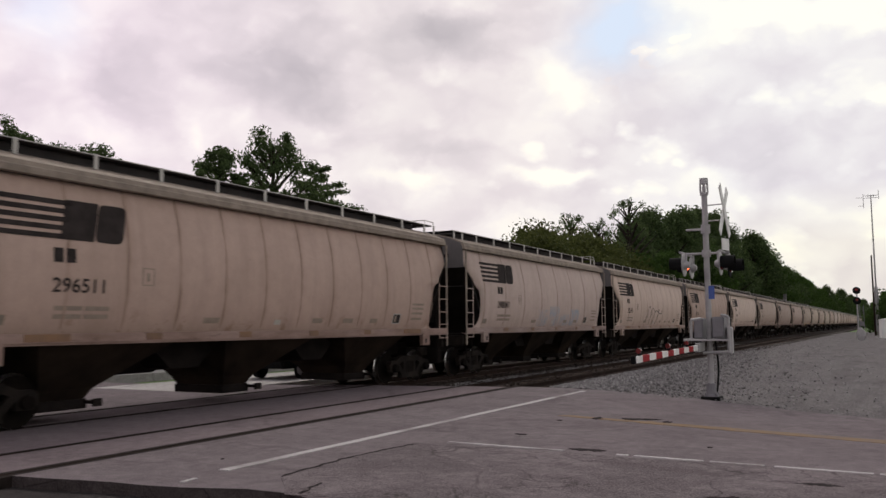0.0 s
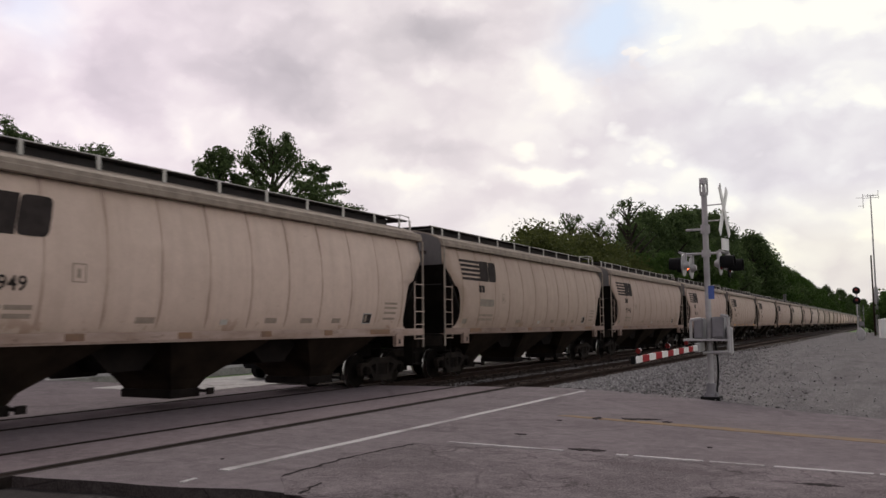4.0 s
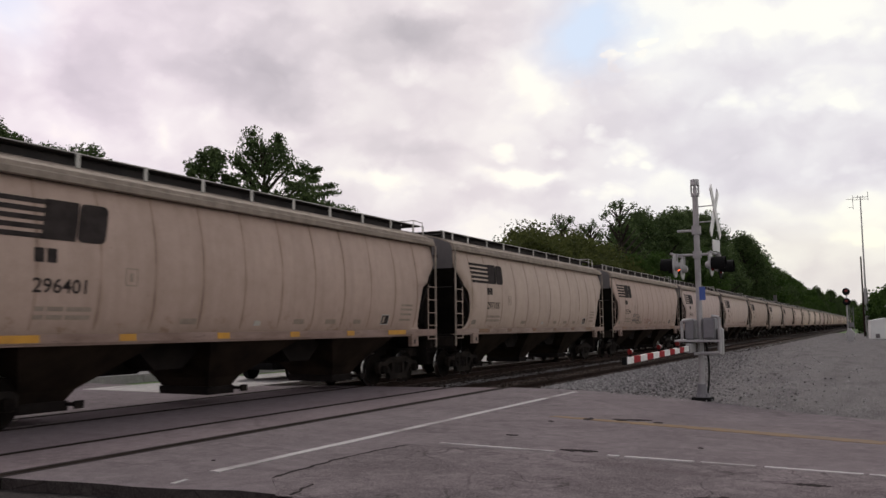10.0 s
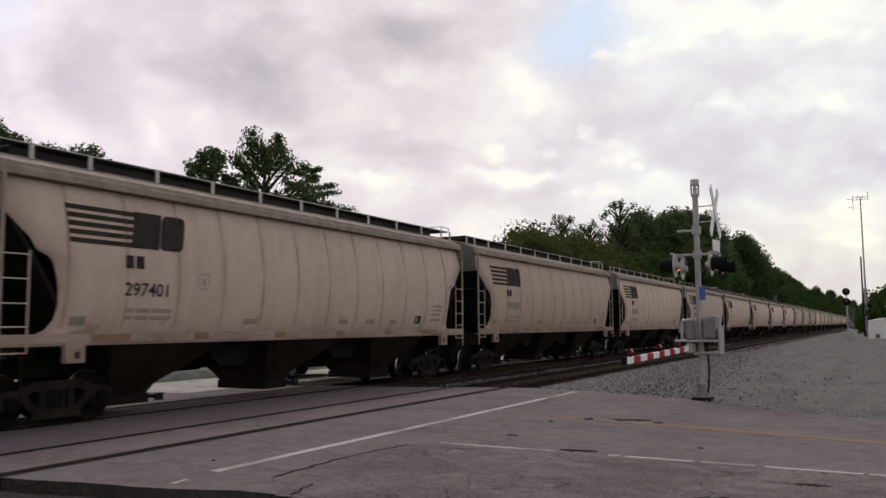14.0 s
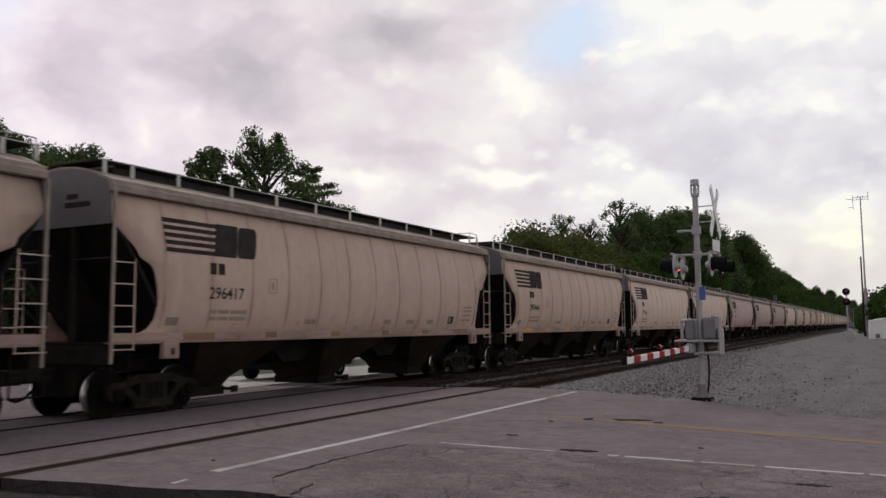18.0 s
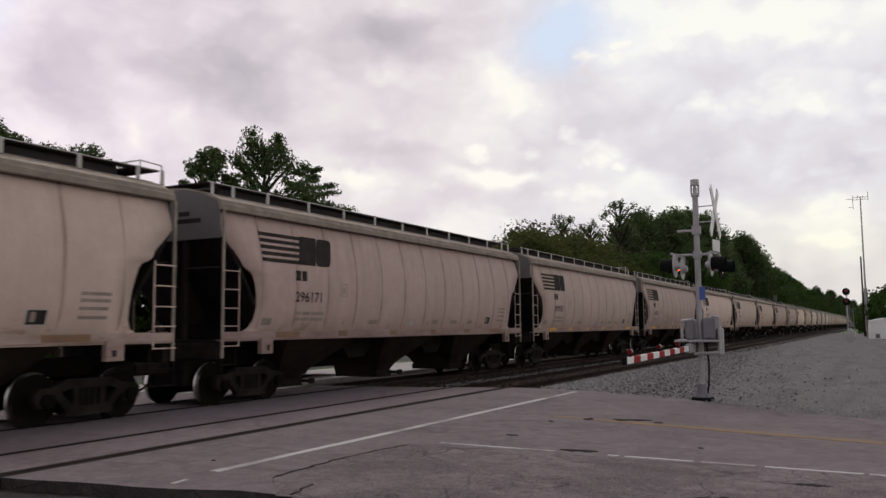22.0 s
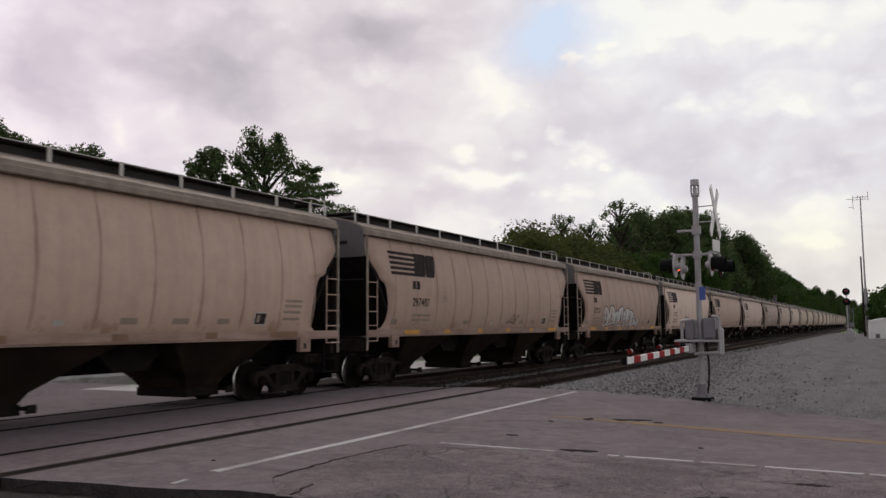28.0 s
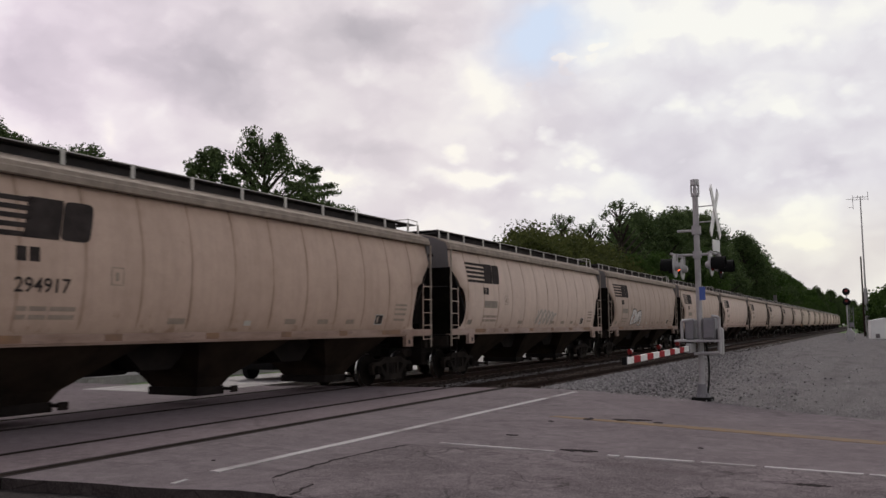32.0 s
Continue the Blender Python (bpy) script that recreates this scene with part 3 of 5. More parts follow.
def sky_mat():
    n = Nodes("cloudy_sky")
    n.t.nodes.remove(n.bsdf)
    sep = n.t.nodes.new("ShaderNodeSeparateXYZ")
    nrm = n.t.nodes.new("ShaderNodeVectorMath")
    nrm.operation = "NORMALIZE"
    n.t.links.new(n.coord.outputs["Object"], nrm.inputs[0])
    n.t.links.new(nrm.outputs[0], sep.inputs[0])
    az = n.math("MULTIPLY", n.math("ARCTAN2", sep.outputs[1], sep.outputs[0]), 57.2958)
    el = n.math("MULTIPLY", n.math("ARCSINE", sep.outputs[2]), 57.2958)
    flat = n.t.nodes.new("ShaderNodeCombineXYZ")
    n.t.links.new(n.math("MULTIPLY", az, 0.11), flat.inputs[0])
    n.t.links.new(n.math("MULTIPLY", el, 0.15), flat.inputs[1])
    p = flat.outputs[0]
    m2 = n.t.nodes.new("ShaderNodeMapping")
    m2.inputs["Location"].default_value = (7.3, 3.1, 0)
    n.t.links.new(p, m2.inputs["Vector"])
    wa = n.math("MULTIPLY", n.math("SUBTRACT", n.noise(p, 1.3, 6, 0.56), 0.5), 7.0)
    wb = n.math("MULTIPLY", n.math("SUBTRACT", n.noise(m2.outputs[0], 1.5, 6, 0.56), 0.5), 4.5)
    u, v = n.math("ADD", az, wa), n.math("ADD", el, wb)

    def puff(u0, v0, su, sv, amp):
        du = n.math("DIVIDE", n.math("SUBTRACT", u, u0), su)
        dv = n.math("DIVIDE", n.math("SUBTRACT", v, v0), sv)
        r = n.math("ADD", n.math("MULTIPLY", du, du), n.math("MULTIPLY", dv, dv))
        return n.math("MULTIPLY", n.math("POWER", 2.718, n.math("MULTIPLY", r, -1.0)), amp)

    val = n.math("ADD", n.span(az, 45, 15, 0.87, 0.97), n.math("MULTIPLY", n.math("SUBTRACT", n.noise(p, 1.2, 5, 0.52, 0.2), 0.5), 0.22))
    vor = n.t.nodes.new("ShaderNodeTexVoronoi")
    vor.feature = "SMOOTH_F1"
    vor.inputs["Scale"].default_value = 1.7
    vor.inputs["Detail"].default_value = 2.2
    vor.inputs["Roughness"].default_value = 0.55
    vor.inputs["Smoothness"].default_value = 0.6
    wv = n.t.nodes.new("ShaderNodeCombineXYZ")
    n.t.links.new(n.math("MULTIPLY", u, 0.11), wv.inputs[0])
    n.t.links.new(n.math("MULTIPLY", v, 0.17), wv.inputs[1])
    n.t.links.new(wv.outputs[0], vor.inputs["Vector"])
    val = n.math("ADD", val, n.math("MULTIPLY", n.math("SUBTRACT", 0.60, vor.outputs["Distance"]), 0.22))
    # billows: rounded heads with lit upper edges, clearest in the brighter half of the sky
    bil = n.t.nodes.new("ShaderNodeTexVoronoi")
    bil.feature = "SMOOTH_F1"
    bil.inputs["Scale"].default_value = 2.5
    bil.inputs["Detail"].default_value = 3.0
    bil.inputs["Roughness"].default_value = 0.45
    bil.inputs["Smoothness"].default_value = 0.40
    bv = n.t.nodes.new("ShaderNodeCombineXYZ")
    n.t.links.new(n.math("MULTIPLY", n.math("ADD", az, n.math("MULTIPLY", wa, 0.22)), 0.11), bv.inputs[0])
    n.t.links.new(n.math("MULTIPLY", n.math("ADD", el, n.math("MULTIPLY", wb, 0.22)), 0.17), bv.inputs[1])
    n.t.links.new(bv.outputs[0], bil.inputs["Vector"])
    head = n.math("MAXIMUM", n.math("SUBTRACT", 0.62, bil.outputs["Distance"]), -0.12)
    near_light = n.math("ADD", puff(21, 15.5, 7.0, 3.2, 0.65), puff(21, 10.2, 8.0, 1.6, 0.60))
    val = n.math("ADD", val, n.math("MULTIPLY", head, n.math("ADD", near_light, n.span(az, 40, 15, 0.10, 0.30))))
    for q in ((42.5, 16.8, 4.5, 1.7, -0.22), (36, 18.2, 5.0, 1.5, -0.13), (30.5, 20.2, 4.5, 1.5, -0.24), (27.5, 18.6, 2.2, 1.0, -0.14), (38, 14.8, 6.0, 0.9, -0.09), (52.5, 15.4, 2.4, 1.8, -0.13), (46, 20.5, 4, 1.8, -0.04),
              (31.5, 12.4, 4.5, 0.8, -0.11), (40, 13.2, 4.0, 0.8, 0.03), (49.0, 12.7, 1.2, 1.3, 0.13), (57, 19.0, 3.5, 3.0, 0.12), (33.5, 10.6, 3.0, 0.6, 0.14), (33, 14.4, 3.0, 0.6, 0.07), (38.5, 10.6, 3.0, 0.9, 0.07),
              (23.2, 16.4, 2.6, 2.1, 0.17), (20.6, 14.8, 3.6, 1.4, 0.13), (24.6, 10.4, 2.2, 0.8, 0.24), (21.2, 10.2, 2.6, 0.7, 0.18), (14.4, 9.8, 2.4, 0.9, 0.12), (10, 19.8, 5.0, 2.0, 0.15), (2.5, 19.0, 5.0, 1.6, 0.13), (14.2, 18.6, 2.4, 1.2, 0.14),
              (3.4, 13.6, 1.4, 0.5, 0.10), (9.0, 15.5, 5.0, 1.6, 0.02), (27.5, 8.6, 5, 1.0, -0.04), (5.0, 11.2, 5.0, 1.3, -0.06), (1.0, 9.6, 3.0, 1.2, -0.12), (6.5, 7.6, 3.0, 1.0, 0.09), (2.5, 5.6, 3.5, 1.2, 0.14)):
        val = n.math("ADD", val, puff(*q))
    ramp = n.t.nodes.new("ShaderNodeValToRGB")
    stops = ((0.40, (0.44, 0.415, 0.455)), (0.60, (0.60, 0.56, 0.60)), (0.76, (0.765, 0.71, 0.745)), (0.89, (0.89, 0.85, 0.85)), (1.0, (1.02, 0.985, 0.905)))
    while len(ramp.color_ramp.elements) < len(stops):
        ramp.color_ramp.elements.new(0.5)
    for e, (at, c) in zip(ramp.color_ramp.elements, stops):
        e.position = at
        e.color = (*c, 1)
    n.t.links.new(val, ramp.inputs[0])
    # the open blue gap: soft on its upper left, cut by sharp cloud heads below it
    edge = n.math("SUBTRACT", el, n.math("ADD", 17.2, n.math("MULTIPLY", n.math("SUBTRACT", 21.0, az), 0.36)))
    edge = n.math("ADD", edge, n.math("MULTIPLY", n.math("SUBTRACT", bil.outputs["Distance"], 0.55), 4.5))
    hole = n.math("MULTIPLY", n.math("MULTIPLY", n.span(edge, -0.05, 0.15), 1.0, clamp=True), n.math("MULTIPLY", puff(18.4, 19.8, 3.4, 2.3, 1.15), 1.0, clamp=True))
    hole2 = n.math("MULTIPLY", puff(58.5, 20.0, 2.5, 2.4, 0.6), 1.0, clamp=True)
    c = n.mix(n.math("MAXIMUM", hole, hole2), ramp.outputs[0], (0.69, 0.785, 0.94))
    c = n.mix(1.0, c, n.mix(n.span(az, 54, 36), (1.03, 0.985, 1.05), n.mix(n.span(az, 26, 12), (1.0, 1.0, 1.0), (0.95, 0.99, 1.02))), "MULTIPLY")
    warm = n.math("MULTIPLY", n.math("MULTIPLY", n.span(az, 18, 8), 1.0, clamp=True), n.math("MULTIPLY", n.span(el, 9, 5), 1.0, clamp=True), clamp=True)
    c = n.mix(1.0, c, n.mix(warm, (1.0, 1.0, 1.0), (1.04, 1.02, 0.92)), "MULTIPLY")
    em = n.t.nodes.new("ShaderNodeEmission")
    n.put(c, em.inputs["Color"])
    em.inputs["Strength"].default_value = 1.0
    n.t.links.new(em.outputs[0], n.t.nodes["Material Output"].inputs["Surface"])
    n.mat.cycles.emission_sampling = "NONE"
    return n.mat


def build_sky():
    bm = bmesh.new()
    rows = []
    for i in range(11):
        e = radians(-3 + 4 * i)
        rows.append([bm.verts.new((2400 * math.cos(e) * math.cos(a * math.tau / 96), 2400 * math.cos(e) * math.sin(a * math.tau / 96), 2400 * math.sin(e))) for a in range(96)])
    for i in range(10):
        for a in range(96):
            bm.faces.new((rows[i][a], rows[i + 1][a], rows[i + 1][(a + 1) % 96], rows[i][(a + 1) % 96]))
    return tagged(part("backdrop", bm, sky_mat(), smooth=True), "drifting grey and cream clouds in an evening sky", "sky", kind="structure")


SKY = build_sky()

# ---- the train ----
PITCH_CAR, BODY = 17.665, 16.345
SIDE = ((1.60, 1.425), (1.72, 1.478), (1.85, 1.522), (2.0, 1.562), (2.15, 1.590), (2.35, 1.615), (2.55, 1.628), (2.75, 1.632), (2.95, 1.626), (3.15, 1.610), (3.3, 1.592), (3.6, 1.540), (3.9, 1.470), (4.20, 1.385))
CUT = ((1.60, 0.80), (1.68, 0.96), (1.85, 1.06), (2.10, 1.09), (2.40, 1.06), (2.62, 1.00), (2.80, 0.94), (2.90, 0.86), (2.96, 0.70), (3.02, 0.60), (3.17, 0.53), (3.42, 0.25), (3.62, 0.05), (3.9, 0.04), (4.05, 0.04), (4.20, 0.04))


def along(table, z):
    for (z0, a), (z1, b) in zip(table, table[1:]):
        if z <= z1:
            return a + (b - a) * max(0.0, (z - z0) / (z1 - z0))
    return table[-1][1]


def half(z):
    """Half the car's width at a height: the sides bulge a little."""
    return along(SIDE, z)


def side_wall(body, s):
    """One bulged side sheet, with its cut-away ends, 12 mm thick. s: -1 near side, 1 far side."""
    bm = bmesh.new()
    cols = 22
    out, inn = [], []
    for z in (1.60, 1.68, 1.76, 1.85, 1.97, 2.10, 2.25, 2.40, 2.52, 2.62, 2.71, 2.80, 2.85, 2.90, 2.93, 2.96, 3.02, 3.09, 3.17, 3.29, 3.42, 3.52, 3.62, 3.76, 3.90, 4.05, 4.20):
        cut = along(CUT, z)
        x0, x1 = cut, body - cut
        y = half(z)
        xs = [x0 + (x1 - x0) * i / cols for i in range(cols + 1)]
        out.append([bm.verts.new((x, s * y, z)) for x in xs])
        inn.append([bm.verts.new((x, s * (y - 0.014), z)) for x in xs])
    for i in range(len(out) - 1):
        for j in range(cols):
            bm.faces.new((out[i][j], out[i][j + 1], out[i + 1][j + 1], out[i + 1][j]))
            bm.faces.new((inn[i][j], inn[i + 1][j], inn[i + 1][j + 1], inn[i][j + 1]))
        for j in (0, cols):
            bm.faces.new((out[i][j], out[i + 1][j], inn[i + 1][j], inn[i][j]))
    bmesh.ops.recalc_face_normals(bm, faces=bm.faces)
    return bm


def strip(bm, x0, x1, z0, z1, lift, s=-1, n=8, lean=0.0):
    """A thin patch that follows the side sheet, lifted off it."""
    rows = []
    for i in range(n + 1):
        z = z0 + (z1 - z0) * i / n
        k = lean * (z - z0)
        y = s * (half(z) + lift)
        rows.append((bm.verts.new((x0 + k, y, z)), bm.verts.new((x1 + k, y, z)), bm.verts.new((x1 + k, y - s * (lift - 0.001), z)), bm.verts.new((x0 + k, y - s * (lift - 0.001), z))))
    for a, b in zip(rows, rows[1:]):
        for i in range(4):
            bm.faces.new((a[i], a[(i + 1) % 4], b[(i + 1) % 4], b[i]))
    bm.faces.new(rows[0])
    bm.faces.new(rows[-1][::-1])
    bmesh.ops.recalc_face_normals(bm, faces=bm.faces)
    return bm


def ribbon(bm, pts, width, lift=0.004, s=-1):
    """A painted stroke over the side sheet through points (x, z)."""
    left, right = [], []
    for i, (x, z) in enumerate(pts):
        x2, z2 = pts[min(i + 1, len(pts) - 1)]
        x1, z1 = pts[max(i - 1, 0)]
        d = math.hypot(x2 - x1, z2 - z1) or 1.0
        nx, nz = -(z2 - z1) / d * width / 2, (x2 - x1) / d * width / 2
        for keep, k in ((left, 1), (right, -1)):
            zz = max(1.61, z + k * nz)
            keep.append(bm.verts.new((x + k * nx, s * (half(zz) + lift), zz)))
    for i in range(len(pts) - 1):
        bm.faces.new((left[i], left[i + 1], right[i + 1], right[i]))
    return bm


def blob(bm, pts, lift=0.003, s=-1):
    """A filled painted shape over the side sheet."""
    cx, cz = sum(p[0] for p in pts) / len(pts), sum(p[1] for p in pts) / len(pts)
    c = bm.verts.new((cx, s * (half(cz) + lift), cz))
    ring = [bm.verts.new((x, s * (half(max(z, 1.61)) + lift), max(z, 1.61))) for x, z in pts]
    for i in range(len(ring)):
        bm.faces.new((c, ring[i], ring[(i + 1) % len(ring)]))
    return bm


def wheelset(truck, x):
    """An axle with its two wheels, one turning piece. Its place in the truck is kept in the parent's inverse, so that it turns about its own axle."""
    me = bpy.data.meshes.new("wheelset")
    bm = bmesh.new()
    n = 36
    prof = ((0.05, 0.12), (0.12, 0.12), (0.16, 0.075), (0.36, 0.045), (0.40, 0.075), (0.452, 0.075), (0.457, 0.04), (0.460, -0.03), (0.482, -0.045), (0.482, -0.065), (0.40, -0.065), (0.36, -0.03), (0.16, -0.05), (0.12, -0.09), (0.05, -0.09))
    for s in (-1, 1):
        rings = [[bm.verts.new((r * math.cos(a * math.tau / n), s * (0.745 + w), r * math.sin(a * math.tau / n))) for a in range(n)] for r, w in prof]
        for k, (a, b) in enumerate(zip(rings, rings[1:])):
            for i in range(n):
                f = bm.faces.new((a[i], a[(i + 1) % n], b[(i + 1) % n], b[i]))
                f.smooth = not 4 <= k <= 8
                f.material_index = 1 if k in (5, 6, 7) else 0
        rod(bm, (0, s * 1.07, 0), (0, s * 1.22, 0), 0.125, 0.115, 16)
        for k in range(3):
            a = k * math.tau / 3
            rod(bm, (0.055 * math.cos(a), s * 1.20, 0.055 * math.sin(a)), (0.055 * math.cos(a), s * 1.235, 0.055 * math.sin(a)), 0.02, None, 6)
    rod(bm, (0, -1.08, 0), (0, 1.08, 0), 0.075, None, 10)
    bmesh.ops.recalc_face_normals(bm, faces=bm.faces)
    bm.to_mesh(me)
    bm.free()
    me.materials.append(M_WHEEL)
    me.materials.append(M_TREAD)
    ws = new("wheelset", me)
    ws.parent = truck
    ws.matrix_parent_inverse = pose(x, 0, 0.457)
    return ws


def truck_at(car, x):
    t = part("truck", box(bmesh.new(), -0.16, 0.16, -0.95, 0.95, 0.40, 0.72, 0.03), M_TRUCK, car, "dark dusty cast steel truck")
    t.matrix_basis = pose(x, 0, 0)
    for s in (-1, 1):
        bm = bmesh.new()
        y0, y1 = sorted((s * 0.98, s * 1.12))
        # deep cast frame: arched top, slanting tension arms, spring seat and columns
        upright(bm, [(-1.10, 0.40), (-1.12, 0.58), (-1.02, 0.66), (-0.76, 0.67), (-0.46, 0.80), (0.46, 0.80), (0.76, 0.67), (1.02, 0.66), (1.12, 0.58), (1.10, 0.40), (0.98, 0.38), (0.96, 0.53), (0.72, 0.54), (0.40, 0.64), (-0.40, 0.64), (-0.72, 0.54), (-0.96, 0.53), (-0.98, 0.38)], y0, y1)
        for k in (-1, 1):
            upright(bm, [(k * 0.80, 0.60), (k * 0.62, 0.60), (k * 0.26, 0.24), (k * 0.44, 0.20)], y0 + 0.004, y1 - 0.004)
            upright(bm, [(k * 0.22, 0.30), (k * 0.34, 0.30), (k * 0.34, 0.70), (k * 0.22, 0.70)], y0 + 0.008, y1 - 0.008)
            upright(bm, [(k * 0.889 - 0.16, 0.33), (k * 0.889 + 0.16, 0.33), (k * 0.889 + 0.17, 0.55), (k * 0.889 + 0.10, 0.62), (k * 0.889 - 0.10, 0.62), (k * 0.889 - 0.17, 0.55)], y0 + 0.012, y1 + 0.012)
        upright(bm, [(-0.50, 0.16), (0.50, 0.16), (0.46, 0.31), (-0.46, 0.31)], y0 - 0.006, y1 + 0.006)
        part("side_frame", bm, M_TRUCK, t)
        bm = bmesh.new()
        for k in (-0.13, 0.0, 0.13):
            rod(bm, (k, s * 1.05, 0.31), (k, s * 1.05, 0.64), 0.060, None, 10)
        part("spring_nest", bm, M_DARK, t)
        bm = bmesh.new()
        for k in (-1, 1):
            box(bm, k * 0.40 - 0.05, k * 0.40 + 0.05, min(s * 0.60, s * 0.86), max(s * 0.60, s * 0.86), 0.38, 0.56, 0.015)
        part("brake_shoe", bm, M_DARK, t)
    ws = wheelset(t, -0.889)
    wheelset(t, 0.889)
    return t


def ladder(car, x0, x1, s, body):
    """A corner ladder: corner post, inner stile and rungs that reach below the sill."""
    bm = bmesh.new()
    y = s * 1.60
    rod(bm, (x1, y, 1.28), (x1, y, 2.98), 0.017, None, 6)
    for z in (1.30, 1.72, 2.10, 2.50, 2.90):
        rod(bm, (x0 + 0.03, y + s * 0.01, z), (x1, y + s * 0.01, z), 0.013, None, 6)
    part("ladder", bm, M_BODY, car)
    bm = bmesh.new()
    for xx in (x0 + 0.06, x1 - 0.04):
        rod(bm, (xx, y * 0.97, 0.56), (xx, y * 0.97, 1.30), 0.018, None, 6)
    for z in (0.58, 0.90):
        rod(bm, (x0 + 0.06, y * 0.97, z), (x1 - 0.04, y * 0.97, z), 0.016, None, 6)
    part("sill_step", bm, M_DARK, car)


def hopper_car(name, label, body, seams, seam_at, seam_step, body_paint, markers):
    car = thing(name, label, "hopper car", group="cars of the freight train")
    for s in (-1, 1):
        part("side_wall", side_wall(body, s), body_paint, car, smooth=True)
        # side sill below the sheet, top chord above it
        bm = box(bmesh.new(), 0.02, body - 0.02, min(s * 1.56, s * 1.625), max(s * 1.56, s * 1.625), 1.44, 1.60)
        box(bm, 0.02, body - 0.02, min(s * 1.40, s * 1.60), max(s * 1.40, s * 1.60), 1.40, 1.436)
        part("side_sill", bm, M_SILL, car)
        bm = bmesh.new()
        chord = ((1.49, 4.19), (1.56, 4.21), (1.565, 4.32), (1.53, 4.345), (1.52, 4.42), (1.44, 4.44), (1.40, 4.40), (1.47, 4.30))
        a = [bm.verts.new((0.0, s * y, z)) for y, z in chord]
        b = [bm.verts.new((body, s * y, z)) for y, z in chord]
        for i in range(len(chord)):
            bm.faces.new((a[i], a[(i + 1) % len(chord)], b[(i + 1) % len(chord)], b[i]))
        bm.faces.new(a)
        bm.faces.new(b[::-1])
        bmesh.ops.recalc_face_normals(bm, faces=bm.faces)
        part("top_chord", bm, M_ROOF, car)
    # roof
    bm = bmesh.new()
    arch = [(y, 4.43 + 0.36 * (1 - (y / 1.46) ** 2)) for y in (-1.46, -1.2, -0.9, -0.5, 0, 0.5, 0.9, 1.2, 1.46)]
    rows = [[bm.verts.new((x, y, z)) for y, z in arch] for x in [0.04 + (body - 0.08) * i / 12 for i in range(13)]]
    for a, b in zip(rows, rows[1:]):
        for i in range(len(arch) - 1):
            bm.faces.new((a[i], a[i + 1], b[i + 1], b[i]))
    low = [[bm.verts.new((x, y, 4.36)) for y in (-1.42, 1.42)] for x in (0.04, body - 0.04)]
    bm.faces.new([*rows[0], low[0][1], low[0][0]])
    bm.faces.new([*rows[-1][::-1], low[1][0], low[1][1]])
    bmesh.ops.recalc_face_normals(bm, faces=bm.faces)
    part("roof", bm, M_ROOF, car)
    part("hatch_trough", box(bmesh.new(), 0.62, body - 0.80, -0.84, 0.84, 4.52, 4.86, 0.05), M_TROUGH, car, "dark covered loading hatch along the roof")
    for s in (-1, 1):
        y0, y1 = sorted((s * 0.78, s * 1.02))
        bm = box(bmesh.new(), 0.12, body + 0.05, y0, y1, 4.845, 4.868)
        box(bm, 0.12, body + 0.05, min(s * 1.0, s * 1.025), max(s * 1.0, s * 1.025), 4.868, 4.884)
        part("running_board", bm, M_TROUGH, car, "dark steel grating walkway with a light edge")
        bm = box(bmesh.new(), 0.10, body + 0.08, min(s * 1.026, s * 1.034), max(s * 1.026, s * 1.034), 4.862, 4.880)
        part("board_edge", bm, M_BOARD, car)
    first = None
    for u in (0.012, 0.052, 0.125, 0.2225, 0.318, 0.414, 0.509, 0.604, 0.698, 0.793, 0.886, 0.968, 1.006):
        if first is None:
            bm = box(bmesh.new(), -0.042, 0.042, -0.012, 0.012, 4.58, 4.875)
            box(bm, -0.055, 0.055, -0.012, 0.10, 4.575, 4.60)
            first = part("board_post", bm, M_BOARD, car)
            first.matrix_basis = pose(u * body, -1.075, 0)
        else:
            again(first, u * body, -1.075, 0, 0, car)
    part("board_support", box(bmesh.new(), 0.9, body - 0.80, 1.03, 1.05, 4.50, 4.875), M_TROUGH, car)
    # cross walkways over the ends, with a low grab rail at the rear
    for a, b in ((0.10, 0.62), (body - 0.55, body + 0.06)):
        part("cross_walkway", box(bmesh.new(), a, b, -0.775, 0.775, 4.845, 4.868), M_TROUGH, car, "dark steel grating walkway across the roof's end")
    bm = bmesh.new()
    for a, b in (((body - 0.45, -1.05, 4.875), (body - 0.45, -1.05, 5.0)), ((body - 0.45, -1.05, 5.0), (body + 0.10, -1.05, 4.98)), ((body + 0.10, -1.05, 4.98), (body + 0.10, -1.05, 4.58)), ((body - 0.45, -1.05, 5.0), (body - 0.45, -0.3, 5.0))):
        rod(bm, a, b, 0.014, None, 6)
    part("grab_rail", bm, M_BOARD, car)
    for end in (0, 1):
        k = 1 if end == 0 else -1
        e = 0.0 if end == 0 else body

        def ex(x):
            return e + k * x

        x0, x1 = sorted((ex(0.0), ex(0.03)))
        bm = bmesh.new()
        pts = [(-1.50, 3.60), (1.50, 3.60), (1.47, 4.28), (1.40, 4.42), (0.9, 4.62), (0.4, 4.72), (-0.4, 4.72), (-0.9, 4.62), (-1.40, 4.42), (-1.47, 4.28)]
        f = [bm.verts.new((x0, y, z)) for y, z in pts]
        g = [bm.verts.new((x1, y, z)) for y, z in pts]
        bm.faces.new(f)
        bm.faces.new(g[::-1])
        for i in range(10):
            bm.faces.new((f[i], g[i], g[(i + 1) % 10], f[(i + 1) % 10]))
        bmesh.ops.recalc_face_normals(bm, faces=bm.faces)
        sheet = part("end_sheet", bm, M_GREY, car, "grey painted upper end sheet")
